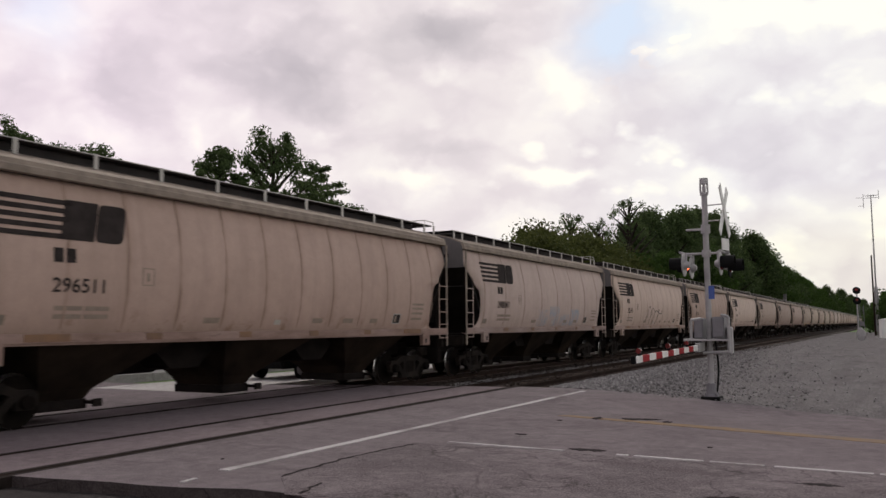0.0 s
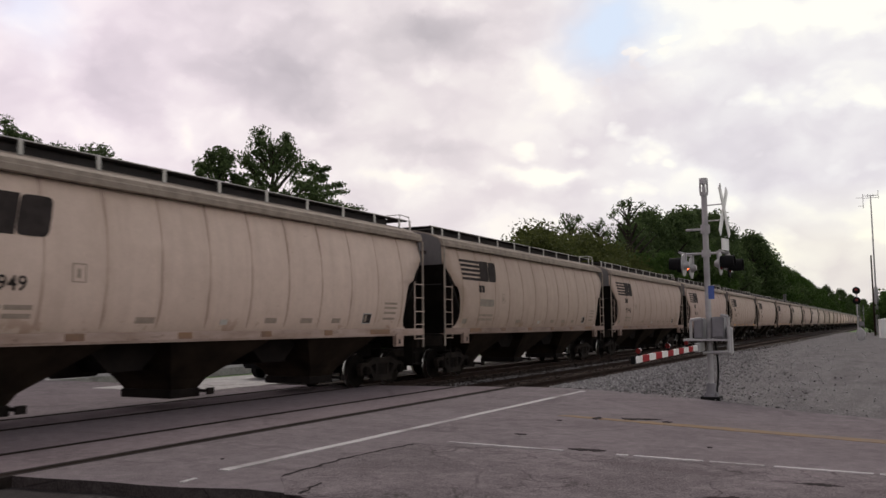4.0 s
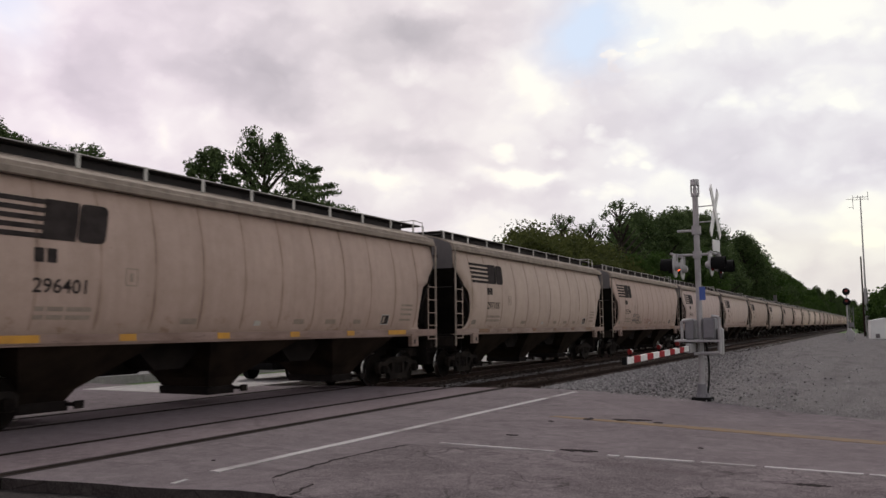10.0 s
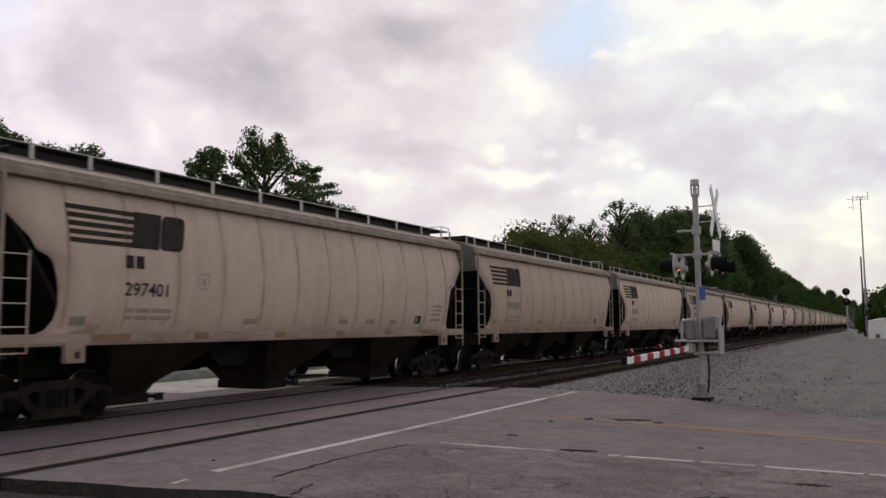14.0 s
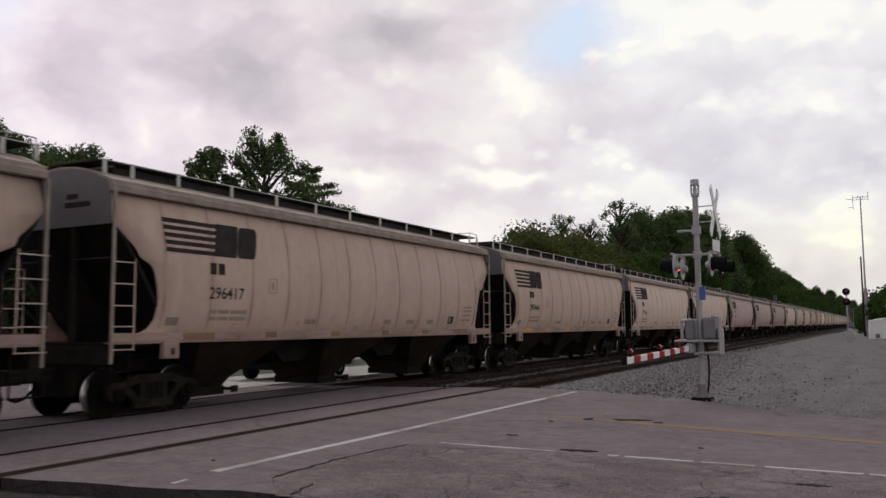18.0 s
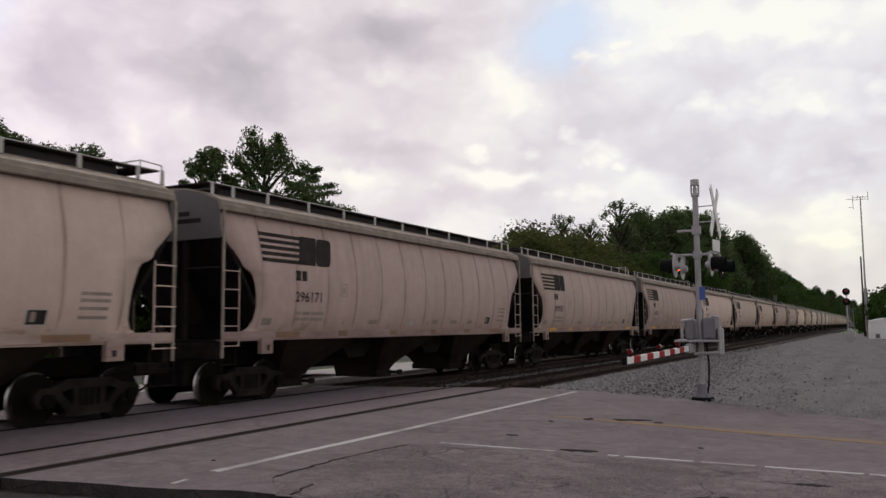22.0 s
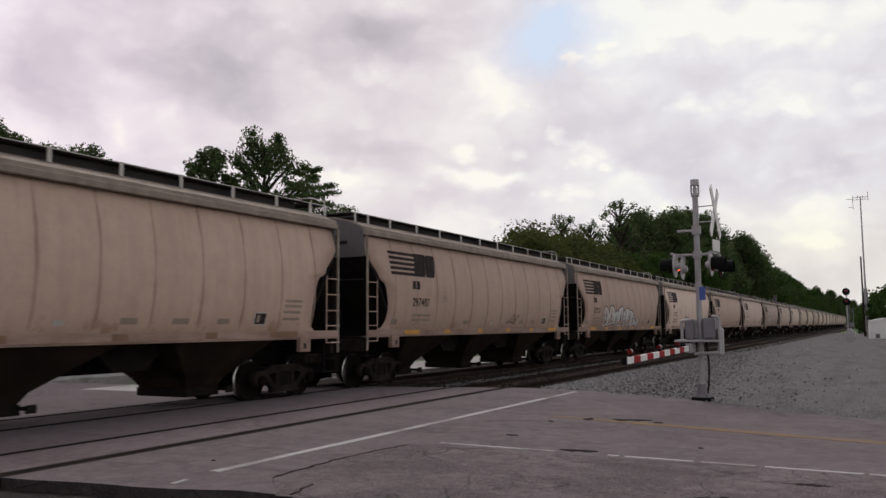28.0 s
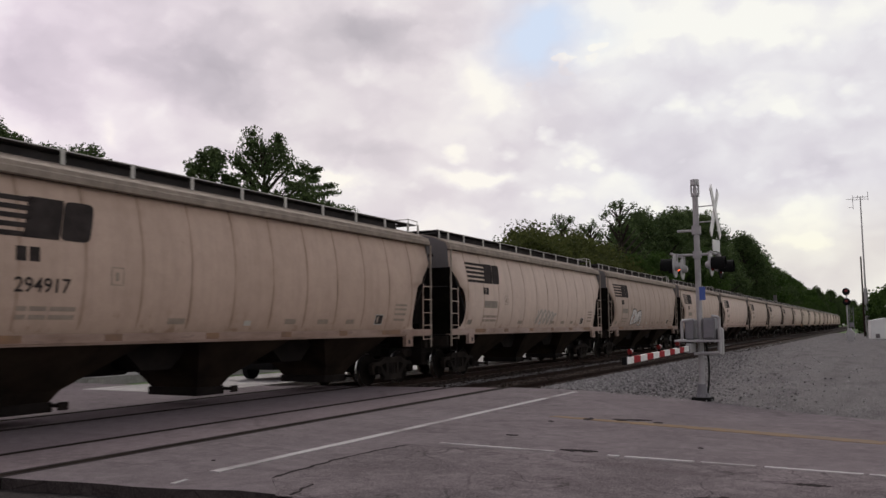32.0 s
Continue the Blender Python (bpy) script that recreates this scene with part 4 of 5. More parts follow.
        if end == 0:
            bm = bmesh.new()
            box(bm, -0.006, -0.001, -0.62, -0.30, 4.12, 4.22)
            box(bm, -0.006, -0.001, -0.95, -0.25, 3.96, 4.06)
            part("end_stencil", bm, M_BLACK, sheet)
        # Sloping end sheet; its near-black colour carries the cavity's shade.
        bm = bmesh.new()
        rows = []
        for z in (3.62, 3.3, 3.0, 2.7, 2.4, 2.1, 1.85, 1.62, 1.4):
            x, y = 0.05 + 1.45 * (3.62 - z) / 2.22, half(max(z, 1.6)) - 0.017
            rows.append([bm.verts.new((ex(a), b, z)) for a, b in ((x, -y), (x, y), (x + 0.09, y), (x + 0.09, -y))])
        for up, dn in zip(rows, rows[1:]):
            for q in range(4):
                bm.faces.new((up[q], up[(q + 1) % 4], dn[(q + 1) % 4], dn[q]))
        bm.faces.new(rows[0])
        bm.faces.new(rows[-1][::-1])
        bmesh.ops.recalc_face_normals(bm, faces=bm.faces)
        part("slope_sheet", bm, M_DARK, car, "dark sloping end sheet, cavity shade in its colour")
        for s in (-1, 1):
            a, b = sorted((ex(0.0), ex(0.055)))
            y0, y1 = sorted((s * 1.572, s * 1.615))
            bm = box(bmesh.new(), a, b, y0, y1, 1.05, 4.20)
            part("corner_post", bm, M_ROOF, car)
            ladder(car, ex(0.0), ex(0.52), s, body)
            a, b = sorted((ex(1.22), ex(1.62)))
            y0, y1 = sorted((s * 1.52, s * 1.645))
            bm = box(bmesh.new(), a, b, y0, y1, 1.10, 1.47, 0.012)
            part("jacking_pad", bm, M_SILL, car)
            a, b = sorted((ex(1.40), ex(1.50)))
            bm = box(bmesh.new(), a, b, min(s * 1.645, s * 1.652), max(s * 1.645, s * 1.652), 1.18, 1.30)
            part("pad_mark", bm, M_BLACK, car)
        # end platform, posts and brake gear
        # Dark plate added in the end cavity to stand in for its deep shade.
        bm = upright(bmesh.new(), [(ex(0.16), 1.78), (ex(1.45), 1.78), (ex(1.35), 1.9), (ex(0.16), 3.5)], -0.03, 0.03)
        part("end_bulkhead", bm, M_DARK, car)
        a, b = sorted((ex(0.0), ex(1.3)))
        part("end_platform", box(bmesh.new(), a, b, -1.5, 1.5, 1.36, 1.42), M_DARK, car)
        a, b = sorted((ex(-0.02), ex(0.14)))
        part("end_sill", box(bmesh.new(), a, b, -1.45, 1.45, 1.02, 1.36, 0.02), M_TRUCK, car)
        bm = bmesh.new()
        for y in (-0.45, 0.45):
            a, b = sorted((ex(0.03), ex(0.13)))
            box(bm, a, b, y - 0.05, y + 0.05, 1.36, 3.62)
        part("end_post", bm, M_TRUCK, car)
        bm = bmesh.new()
        rod(bm, (ex(0.06), -1.45, 2.98), (ex(0.06), -0.5, 2.98), 0.016, None, 6)
        rod(bm, (ex(0.06), 0.5, 2.98), (ex(0.06), 1.45, 2.98), 0.016, None, 6)
        part("end_handrail", bm, M_TROUGH, car)
        bm = box(bmesh.new(), *sorted((ex(-0.62), ex(0.3))), -0.12, 0.12, 0.70, 0.96, 0.02)
        box(bm, *sorted((ex(-0.655), ex(-0.35))), -0.20, 0.16, 0.72, 0.95, 0.03)
        part("coupler", bm, M_TRUCK, car)
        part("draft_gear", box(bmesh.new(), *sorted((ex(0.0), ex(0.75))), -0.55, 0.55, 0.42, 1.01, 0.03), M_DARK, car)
        bm = bmesh.new()
        for i in range(8):
            u0, u1 = i / 8, (i + 1) / 8
            rod(bm, (ex(0.1 - 0.72 * u0), 0.42 - 0.1 * u0, 0.72 - 0.36 * math.sin(u0 * 2.2)), (ex(0.1 - 0.72 * u1), 0.42 - 0.1 * u1, 0.72 - 0.36 * math.sin(u1 * 2.2)), 0.028, None, 6)
        part("air_hose", bm, M_HOOD, car)
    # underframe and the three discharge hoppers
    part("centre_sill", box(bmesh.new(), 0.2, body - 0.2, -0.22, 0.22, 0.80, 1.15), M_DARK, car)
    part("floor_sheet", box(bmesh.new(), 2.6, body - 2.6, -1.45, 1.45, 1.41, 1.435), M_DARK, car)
    for t0, t1, l0, l1 in ((2.30, 5.25, 2.92, 3.82), (body / 2 - 1.55, body / 2 + 1.45, body / 2 - 0.75, body / 2 - 0.02), (body - 5.45, body - 2.40, body - 4.30, body - 3.40)):
        bm = bmesh.new()
        top = [bm.verts.new((x, y, 1.42)) for x, y in ((t0, -1.52), (t1, -1.52), (t1, 1.52), (t0, 1.52))]
        mid = [bm.verts.new((x, y, 0.60)) for x, y in ((l0 - 0.12, -0.82), (l1 + 0.12, -0.82), (l1 + 0.12, 0.82), (l0 - 0.12, 0.82))]
        low = [bm.verts.new((x, y, 0.40)) for x, y in ((l0, -0.70), (l1, -0.70), (l1, 0.70), (l0, 0.70))]
        for up, dn in ((top, mid), (mid, low)):
            for k in range(4):
                bm.faces.new((up[k], dn[k], dn[(k + 1) % 4], up[(k + 1) % 4]))
        bm.faces.new(low)
        bm.faces.new(top[::-1])
        bmesh.ops.recalc_face_normals(bm, faces=bm.faces)
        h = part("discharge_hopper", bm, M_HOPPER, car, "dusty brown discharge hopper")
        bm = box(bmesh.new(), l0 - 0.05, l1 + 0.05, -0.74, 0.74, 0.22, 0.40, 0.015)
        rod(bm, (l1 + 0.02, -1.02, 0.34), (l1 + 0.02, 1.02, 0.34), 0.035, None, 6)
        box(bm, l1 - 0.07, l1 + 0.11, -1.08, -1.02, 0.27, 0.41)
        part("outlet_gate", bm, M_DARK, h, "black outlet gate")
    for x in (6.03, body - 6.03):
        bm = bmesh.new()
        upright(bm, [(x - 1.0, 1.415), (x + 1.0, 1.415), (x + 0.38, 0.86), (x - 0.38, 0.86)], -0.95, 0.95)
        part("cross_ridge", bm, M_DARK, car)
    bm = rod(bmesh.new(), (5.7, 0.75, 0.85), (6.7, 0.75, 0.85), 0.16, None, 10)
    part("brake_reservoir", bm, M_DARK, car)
    # weld seams: one mesh for all
    seam = None
    for i in range(seams):
        x = seam_at + seam_step * i
        if seam is None:
            seam = part("weld_seam", strip(bmesh.new(), -0.011, 0.011, 1.66, 4.18, 0.006, -1, 24), M_SEAM, car)
            seam.matrix_basis = pose(x, 0, 0)
        else:
            again(seam, x, 0, 0, 0, car)
    # sill markers
    for i, (x, w) in enumerate(markers):
        part("sill_marker", box(bmesh.new(), x, x + w, -1.634, -1.624, 1.46, 1.585), M_RUSTY, car, "reflective sill marker")
    # stencils: bars stand for small lettering
    for z in (2.02, 1.88):
        bm = bmesh.new()
        for x, w in ((2.52, 0.18), (2.75, 0.32), (3.12, 0.5)):
            strip(bm, x, x + w, z - 0.04, z + 0.04, 0.005, -1, 2)
        part("data_stencil", bm, M_GHOST, car, "faded small black stencilling")
    for z in (2.30, 2.18, 2.04, 1.88):
        bm = strip(bmesh.new(), body - 2.15, body - 1.55 - 0.06 * math.sin(z * 40), z - 0.03, z + 0.03, 0.005, -1, 2)
        part("date_stencil", bm, M_GHOST, car)
    bm = strip(bmesh.new(), 1.36, 1.68, 1.74, 1.90, 0.005, -1, 3)
    part("door_plate", bm, M_FADED, car, "small rusty plate")
    bm = strip(bmesh.new(), 7.96, 8.17, 1.73, 1.84, 0.007, -1, 2)
    part("tag_plate", bm, M_BOARD, car, "small white tag")
    bm = strip(bmesh.new(), body - 3.14, body - 2.74, 1.74, 2.02, 0.005, -1, 3)
    plate = part("placard_frame", bm, M_BOARD, car)
    part("placard", strip(bmesh.new(), body - 3.115, body - 2.765, 1.762, 1.998, 0.008, -1, 3), M_BLACK, plate)
    part("placard_card", strip(bmesh.new(), body - 3.06, body - 2.96, 1.80, 1.97, 0.010, -1, 2), M_GHOST, plate)
    for x, w in ((5.75, 0.46), (9.35, 0.40), (10.62, 0.44), (11.86, 0.36)):
        part("stencil_patch", strip(bmesh.new(), x, x + w, 1.76, 1.88, 0.004, -1, 2), M_GHOST, car, "faint painted-over stencil")
    bm = bmesh.new()
    for x0, x1, z0, z1 in ((4.30, 4.58, 2.77, 2.79), (4.30, 4.58, 2.46, 2.48), (4.30, 4.32, 2.48, 2.77), (4.56, 4.58, 2.48, 2.77), (4.40, 4.47, 2.54, 2.70)):
        strip(bm, x0, x1, z0, z1, 0.005, -1, 3)
    part("card_board", bm, M_GHOST, car, "small outlined routing board")
    truck_at(car, 1.50)
    truck_at(car, body - 1.50)
    return car


def livery(car, stripe_from=1.22):
    """The dark emblem as plain shapes: five stripes and two slanted blocks."""
    for i in range(5):
        z = 3.86 - 0.148 * i
        bm = strip(bmesh.new(), stripe_from + 0.01 * i, 2.84 - 0.05 * i, z - 0.086, z, 0.011, -1, 2)
        part("emblem_stripe", bm, M_BLACK, car)
    part("emblem_block", strip(bmesh.new(), 2.56, 3.22, 3.18, 3.88, 0.011, -1, 6, 0.24), M_BLACK, car)
    ring = []
    for i in range(28):
        ca, sa = math.cos(i * math.tau / 28), math.sin(i * math.tau / 28)
        dz = 0.35 * math.copysign(abs(sa) ** 0.32, sa)
        ring.append((3.62 + 0.30 * math.copysign(abs(ca) ** 0.32, ca) + 0.24 * dz, 3.53 + dz))
    part("emblem_block", blob(bmesh.new(), ring, 0.011), M_BLACK, car)
    bm = bmesh.new()
    strip(bm, 2.44, 2.62, 2.79, 3.03, 0.011, -1, 2)
    strip(bm, 2.68, 2.86, 2.79, 3.03, 0.011, -1, 2)
    part("owner_mark", bm, M_BLACK, car)


def number_mesh(text):
    cu = bpy.data.curves.new("number", "FONT")
    cu.body = text
    cu.size = 0.345
    cu.resolution_u = 3
    cu.offset = 0.004
    ob = bpy.data.objects.new("number", cu)
    scene.collection.objects.link(ob)
    bpy.context.view_layer.update()
    me = bpy.data.meshes.new_from_object(ob)
    bpy.data.objects.remove(ob)
    lo, hi = min(v.co.x for v in me.vertices), max(v.co.x for v in me.vertices)
    for v in me.vertices:
        x, z = (v.co.x - lo) / (hi - lo) * 1.04, v.co.y
        v.co = (2.43 + x, -(half(2.29 + z) + 0.011), 2.29 + z)
    me.materials.clear()
    me.materials.append(M_BLACK)
    return me


MARKS = ((1.74, 0.85), (4.20, 0.38), (6.70, 0.36), (9.10, 0.34), (11.42, 0.32), (13.45, 0.95))
CAR = hopper_car("hopper_car", "beige covered hopper car, streaked with dirt, on the far track", BODY, 12, SEAM_AT, SEAM_STEP, M_BODY, MARKS)
livery(CAR)
SHORT = BODY - 1.25
CAR_S = hopper_car("hopper_car", "beige hopper car with faded blue paint smears on its side", SHORT, 8, SHORT_AT, SHORT_STEP, M_BODY_SHORT, ((2.9, 0.40), (5.55, 0.25), (8.1, 0.25), (10.6, 0.25), (12.9, 0.35)))
livery(CAR_S)

NUMBERS = {0: "296511", 1: "298047", 2: "295150", 3: "296617", 4: "295949", 6: "297495", 7: "296351", 8: "297692", 9: "297665", 10: "296401", 11: "297105", 12: "297294", 13: "297141", 14: "297401", 17: "297643",
           18: "296417", 19: "297444", 20: "297082", 21: "294985", 22: "296171", 23: "295953", 24: "294768", 25: "295117", 27: "295094", 28: "297407", 29: "297557", 30: "295257", 31: "294917"}
PALE = {1, 4, 14, 21, 30, 32, 35, 41, 46}
DULL = {3, 5, 7, 15, 24, 27, 28, 29, 33, 38, 44, 49}
YELLOW = {8, 10, 19, 23, 24, 25, 28, 29, 34, 39, 45}
BEIGE = (0.535, 0.412, 0.340)
# how much lighter or darker than plain beige each car's paint is
SHADE = {0: (0.93, 0.87, 0.89), 1: (1.00, 1.01, 1.09), 2: (1.12, 1.11, 1.14), 3: (0.84, 0.78, 0.78), 6: (0.78, 0.74, 0.75), 7: (0.86, 0.81, 0.84), 8: (0.83, 0.80, 0.80), 9: (0.94, 0.92, 0.93), 10: (0.87, 0.83, 0.84),
         11: (0.94, 0.94, 0.95), 12: (0.87, 0.82, 0.84), 13: (1.00, 1.00, 1.10), 14: (0.98, 0.98, 1.02), 17: (0.86, 0.83, 0.84), 18: (1.02, 0.98, 1.00), 19: (1.04, 1.00, 1.02), 20: (1.25, 1.25, 1.31), 21: (1.19, 1.18, 1.23),
         22: (0.92, 0.87, 0.94), 23: (0.88, 0.85, 0.89), 24: (0.78, 0.74, 0.77), 25: (1.18, 1.15, 1.18), 27: (1.06, 1.00, 0.98), 28: (0.89, 0.83, 0.82), 29: (0.84, 0.76, 0.75), 30: (1.33, 1.33, 1.34), 31: (0.94, 0.89, 0.87)}
# cars whose panels are laid out a little further back
SETBACK = {0, 2, 3, 6, 7, 27, 28}
CARS = []
for j in range(50):
    if j == 0:
        c = CAR
    elif j == 1:
        c = CAR_S
    else:
        c = copy_thing(CAR, pose(0, 0, 0))
    CARS.append(c)
for j, c in enumerate(CARS):
    r, g, b = SHADE.get(j, (1.16, 1.17, 1.20) if j in PALE else (0.84, 0.82, 0.82) if j in DULL else (1.0, 1.0, 1.0))
    for o in c.children:
        kind_ = o.name.split(".")[0]
        o.color = (BEIGE[0] * r, BEIGE[1] * g, BEIGE[2] * b, 1.0)
        if j in SETBACK:
            if kind_ == "side_wall":
                o.material_slots[0].link = "OBJECT"
                o.material_slots[0].material = M_BODY_SET
            elif kind_ in ("weld_seam", "tag_plate", "stencil_patch", "sill_marker"):
                o.location.x += 0.22
        if j in YELLOW and kind_ == "sill_marker":
            o.material_slots[0].link = "OBJECT"
            o.material_slots[0].material = M_YELLOW
    if j in PALE and j != 1:
        c["label"] = "pale, cleaner covered hopper car on the far track"
    elif j in DULL:
        c["label"] = "dull dirty brown-beige covered hopper car on the far track"
    if j in NUMBERS:
        o = new("number", number_mesh(NUMBERS[j]))
        o.parent = c
        o["label"] = "black car number " + NUMBERS[j]
    else:
        bm = bmesh.new()
        strip(bm, 2.52, 3.64, 2.32, 2.57, 0.005, -1, 2)
        part("number_bar", bm, M_FADED, c)


# ---- painted tags on some cars ----
def flat_paint(name, colour):
    return plain(name, colour, tuple(x * 0.8 for x in colour), 3.0, 0.6, 0.0, 0.03)


M_TAGBLACK, M_TAGRED = flat_paint("spray_black", (0.045, 0.036, 0.032)), flat_paint("spray_red", (0.30, 0.15, 0.125))
M_TAGWHITE, M_TAGGREY = flat_paint("spray_white", (0.62, 0.59, 0.58)), flat_paint("spray_grey", (0.36, 0.32, 0.28))


def scrawl(car, x, z, w, h, loops, width, mat, seed, label):
    """A loose looping spray line, no letters."""
    r = random.Random(seed)
    pts = []
    ph = [r.uniform(0, 6.28) for _ in range(6)]
    n = loops * 14
    for i in range(n + 1):
        u = i / n
        xx = x + w * (u + 0.55 / loops * math.sin(u * loops * 6.28 + ph[0]) + 0.02 * math.sin(u * 31 + ph[1]))
        zz = z + h * (0.5 + 0.33 * math.sin(u * loops * 6.28 * 0.97 + ph[2]) + 0.17 * math.sin(u * loops * 13.1 + ph[3]))
        pts.append((xx, zz))
    part("sprayed_tag", ribbon(bmesh.new(), pts, width), mat, car, label)


def bubble(car, x, z, w, h, seed):
    """One fat outlined bubble shape with a coloured heart."""
    r = random.Random(seed)

    def ring(k, wob):
        out = []
        for i in range(22):
            a = i * math.tau / 22
            q = 1 + wob * math.sin(3 * a + seed) + wob * 0.7 * math.sin(2 * a + 2.1 * seed)
            ca, sa = math.cos(a), math.sin(a)
            out.append((x + w / 2 * k * q * math.copysign(abs(ca) ** 0.7, ca), z + h / 2 + h / 2 * k * q * math.copysign(abs(sa) ** 0.7, sa)))
        return out

    b = part("sprayed_tag", blob(bmesh.new(), ring(1.13, 0.16), 0.004), M_TAGBLACK, car, "black outline of a painted bubble shape")
    part("tag_fill", blob(bmesh.new(), ring(0.97, 0.16), 0.007), M_TAGWHITE, b)
    part("tag_heart", blob(bmesh.new(), [(px * 0.20 + x * 0.80, pz * 0.24 + (z + h * r.uniform(0.40, 0.65)) * 0.76) for px, pz in ring(1.0, 0.2)], 0.010), M_TAGRED if seed == 3 else M_TAGBLACK, b)
    for k in range(2):
        a0, q = r.uniform(0, 6.28), r.uniform(0.45, 0.75)
        line = [(x + w / 2 * q * math.cos(a0 + u * 0.22), z + h / 2 + h / 2 * q * math.sin(a0 + u * 0.22)) for u in range(9)]
        part("tag_line", ribbon(bmesh.new(), line, 0.045, 0.012), M_TAGBLACK, b)




def smear_mat():
    """Thin sprayed blue that fades into the car's own paint."""
    n = Nodes("spray_smear", 0.7)
    v = n.where()
    c = n.mix(n.span(n.noise(v, 2.4, 6, 0.7, 0.5), 0.44, 0.62, 0.0, 0.8), n.mix(1.0, n.info.outputs["Color"], (0.84, 0.83, 0.82), "MULTIPLY"), (0.25, 0.32, 0.42))
    return n.colour(c)


M_SMEAR = smear_mat()
for i in range(4):
    bm = strip(bmesh.new(), 6.35 + 1.25 * i, 7.45 + 1.25 * i, 1.64, 2.28 + 0.18 * math.sin(i * 2.2), 0.003, -1, 10)
    part("paint_smear", bm, M_SMEAR, CARS[1], "faded blue paint smear").color = tuple(CARS[1].children[0].color)
scrawl(CARS[2], 6.3, 1.62, 3.3, 1.15, 4, 0.055, M_TAGBLACK, 3, "black looping spray line")
scrawl(CARS[3], 5.0, 1.68, 2.6, 0.42, 8, 0.035, M_TAGBLACK, 5, "dark scrawled spray line")
scrawl(CARS[12], 4.0, 1.72, 1.7, 0.62, 6, 0.055, M_TAGBLACK, 8, "black spiky spray line")
scrawl(CARS[12], 6.9, 1.70, 1.5, 0.40, 6, 0.05, M_TAGRED, 9, "faded red spray line")
scrawl(CARS[21], 4.3, 1.85, 1.4, 0.42, 5, 0.05, M_TAGRED, 10, "red looping spray line")
scrawl(CARS[21], 7.4, 1.80, 1.6, 0.36, 5, 0.05, M_TAGRED, 11, "faded red spray line")
scrawl(CARS[21], 10.0, 1.84, 1.3, 0.32, 4, 0.04, M_TAGBLACK, 12, "dark thin spray line")
scrawl(CARS[24], 5.3, 1.72, 2.6, 0.62, 6, 0.055, M_GHOST, 13, "faint brown spray line")
scrawl(CARS[25], 5.2, 1.72, 1.6, 0.5, 4, 0.06, M_TAGGREY, 14, "grey spray line")
scrawl(CARS[28], 9.85, 1.70, 0.75, 0.42, 3, 0.035, M_TAGBLACK, 16, "small dark spray line")
scrawl(CARS[30], 6.15, 1.98, 1.35, 0.30, 6, 0.055, M_TAGBLACK, 15, "small dark spray line")
for i, (w, h) in enumerate(((0.95, 0.95), (1.05, 1.05), (0.75, 0.85), (0.95, 1.05), (0.55, 1.0), (1.15, 1.05), (0.95, 0.55), (0.6, 0.45))):
    bubble(CARS[29], 4.6 + 0.86 * i, 1.63, w * 1.08, h * 0.92, i + 2)
bubble(CARS[33], 5.0, 1.7, 1.2, 0.8, 3)
bubble(CARS[33], 6.1, 1.7, 1.1, 0.75, 5)
scrawl(CARS[32], 7.5, 1.72, 2.2, 0.6, 5, 0.10, M_TAGGREY, 18, "grey spray smudge")

# ---- trees ----
def leaf_mesh(name, centres, radii, per, size, mat, seed, flat=0.85):
    """A crown of many small folded leaves round clump centres, as one mesh."""
    g = np.random.default_rng(seed)
    c = np.repeat(np.array(centres, float), per, 0)
    r = np.repeat(np.array(radii, float), per)
    d = g.normal(size=c.shape)
    d /= np.linalg.norm(d, axis=1)[:, None]
    p = c + d * (r * np.minimum(np.abs(g.normal(size=len(c))), 1.0 + 0.25 * g.random(len(c)) ** 4) * 0.92)[:, None] * np.array((1, 1, flat))
    a = g.normal(size=p.shape)
    a /= np.linalg.norm(a, axis=1)[:, None]
    b = np.cross(a, g.normal(size=p.shape))
    b /= np.linalg.norm(b, axis=1)[:, None] + 1e-9
    s = (size * g.uniform(0.6, 1.35, len(p)))[:, None]
    n = np.cross(a, b) * s * 0.18
    v = np.stack([p - a * s, p - b * s * 0.5 + n, p + a * s, p + b * s * 0.5 + n], 1).reshape(-1, 3)
    k = 4 * np.arange(len(p))[:, None]
    f = np.concatenate([k + np.array((0, 1, 2)), k + np.array((0, 2, 3))], 1).reshape(-1, 3)
    me = bpy.data.meshes.new(name)
    me.from_pydata(v.tolist(), [], f.tolist())
    me.materials.append(mat)
    return me


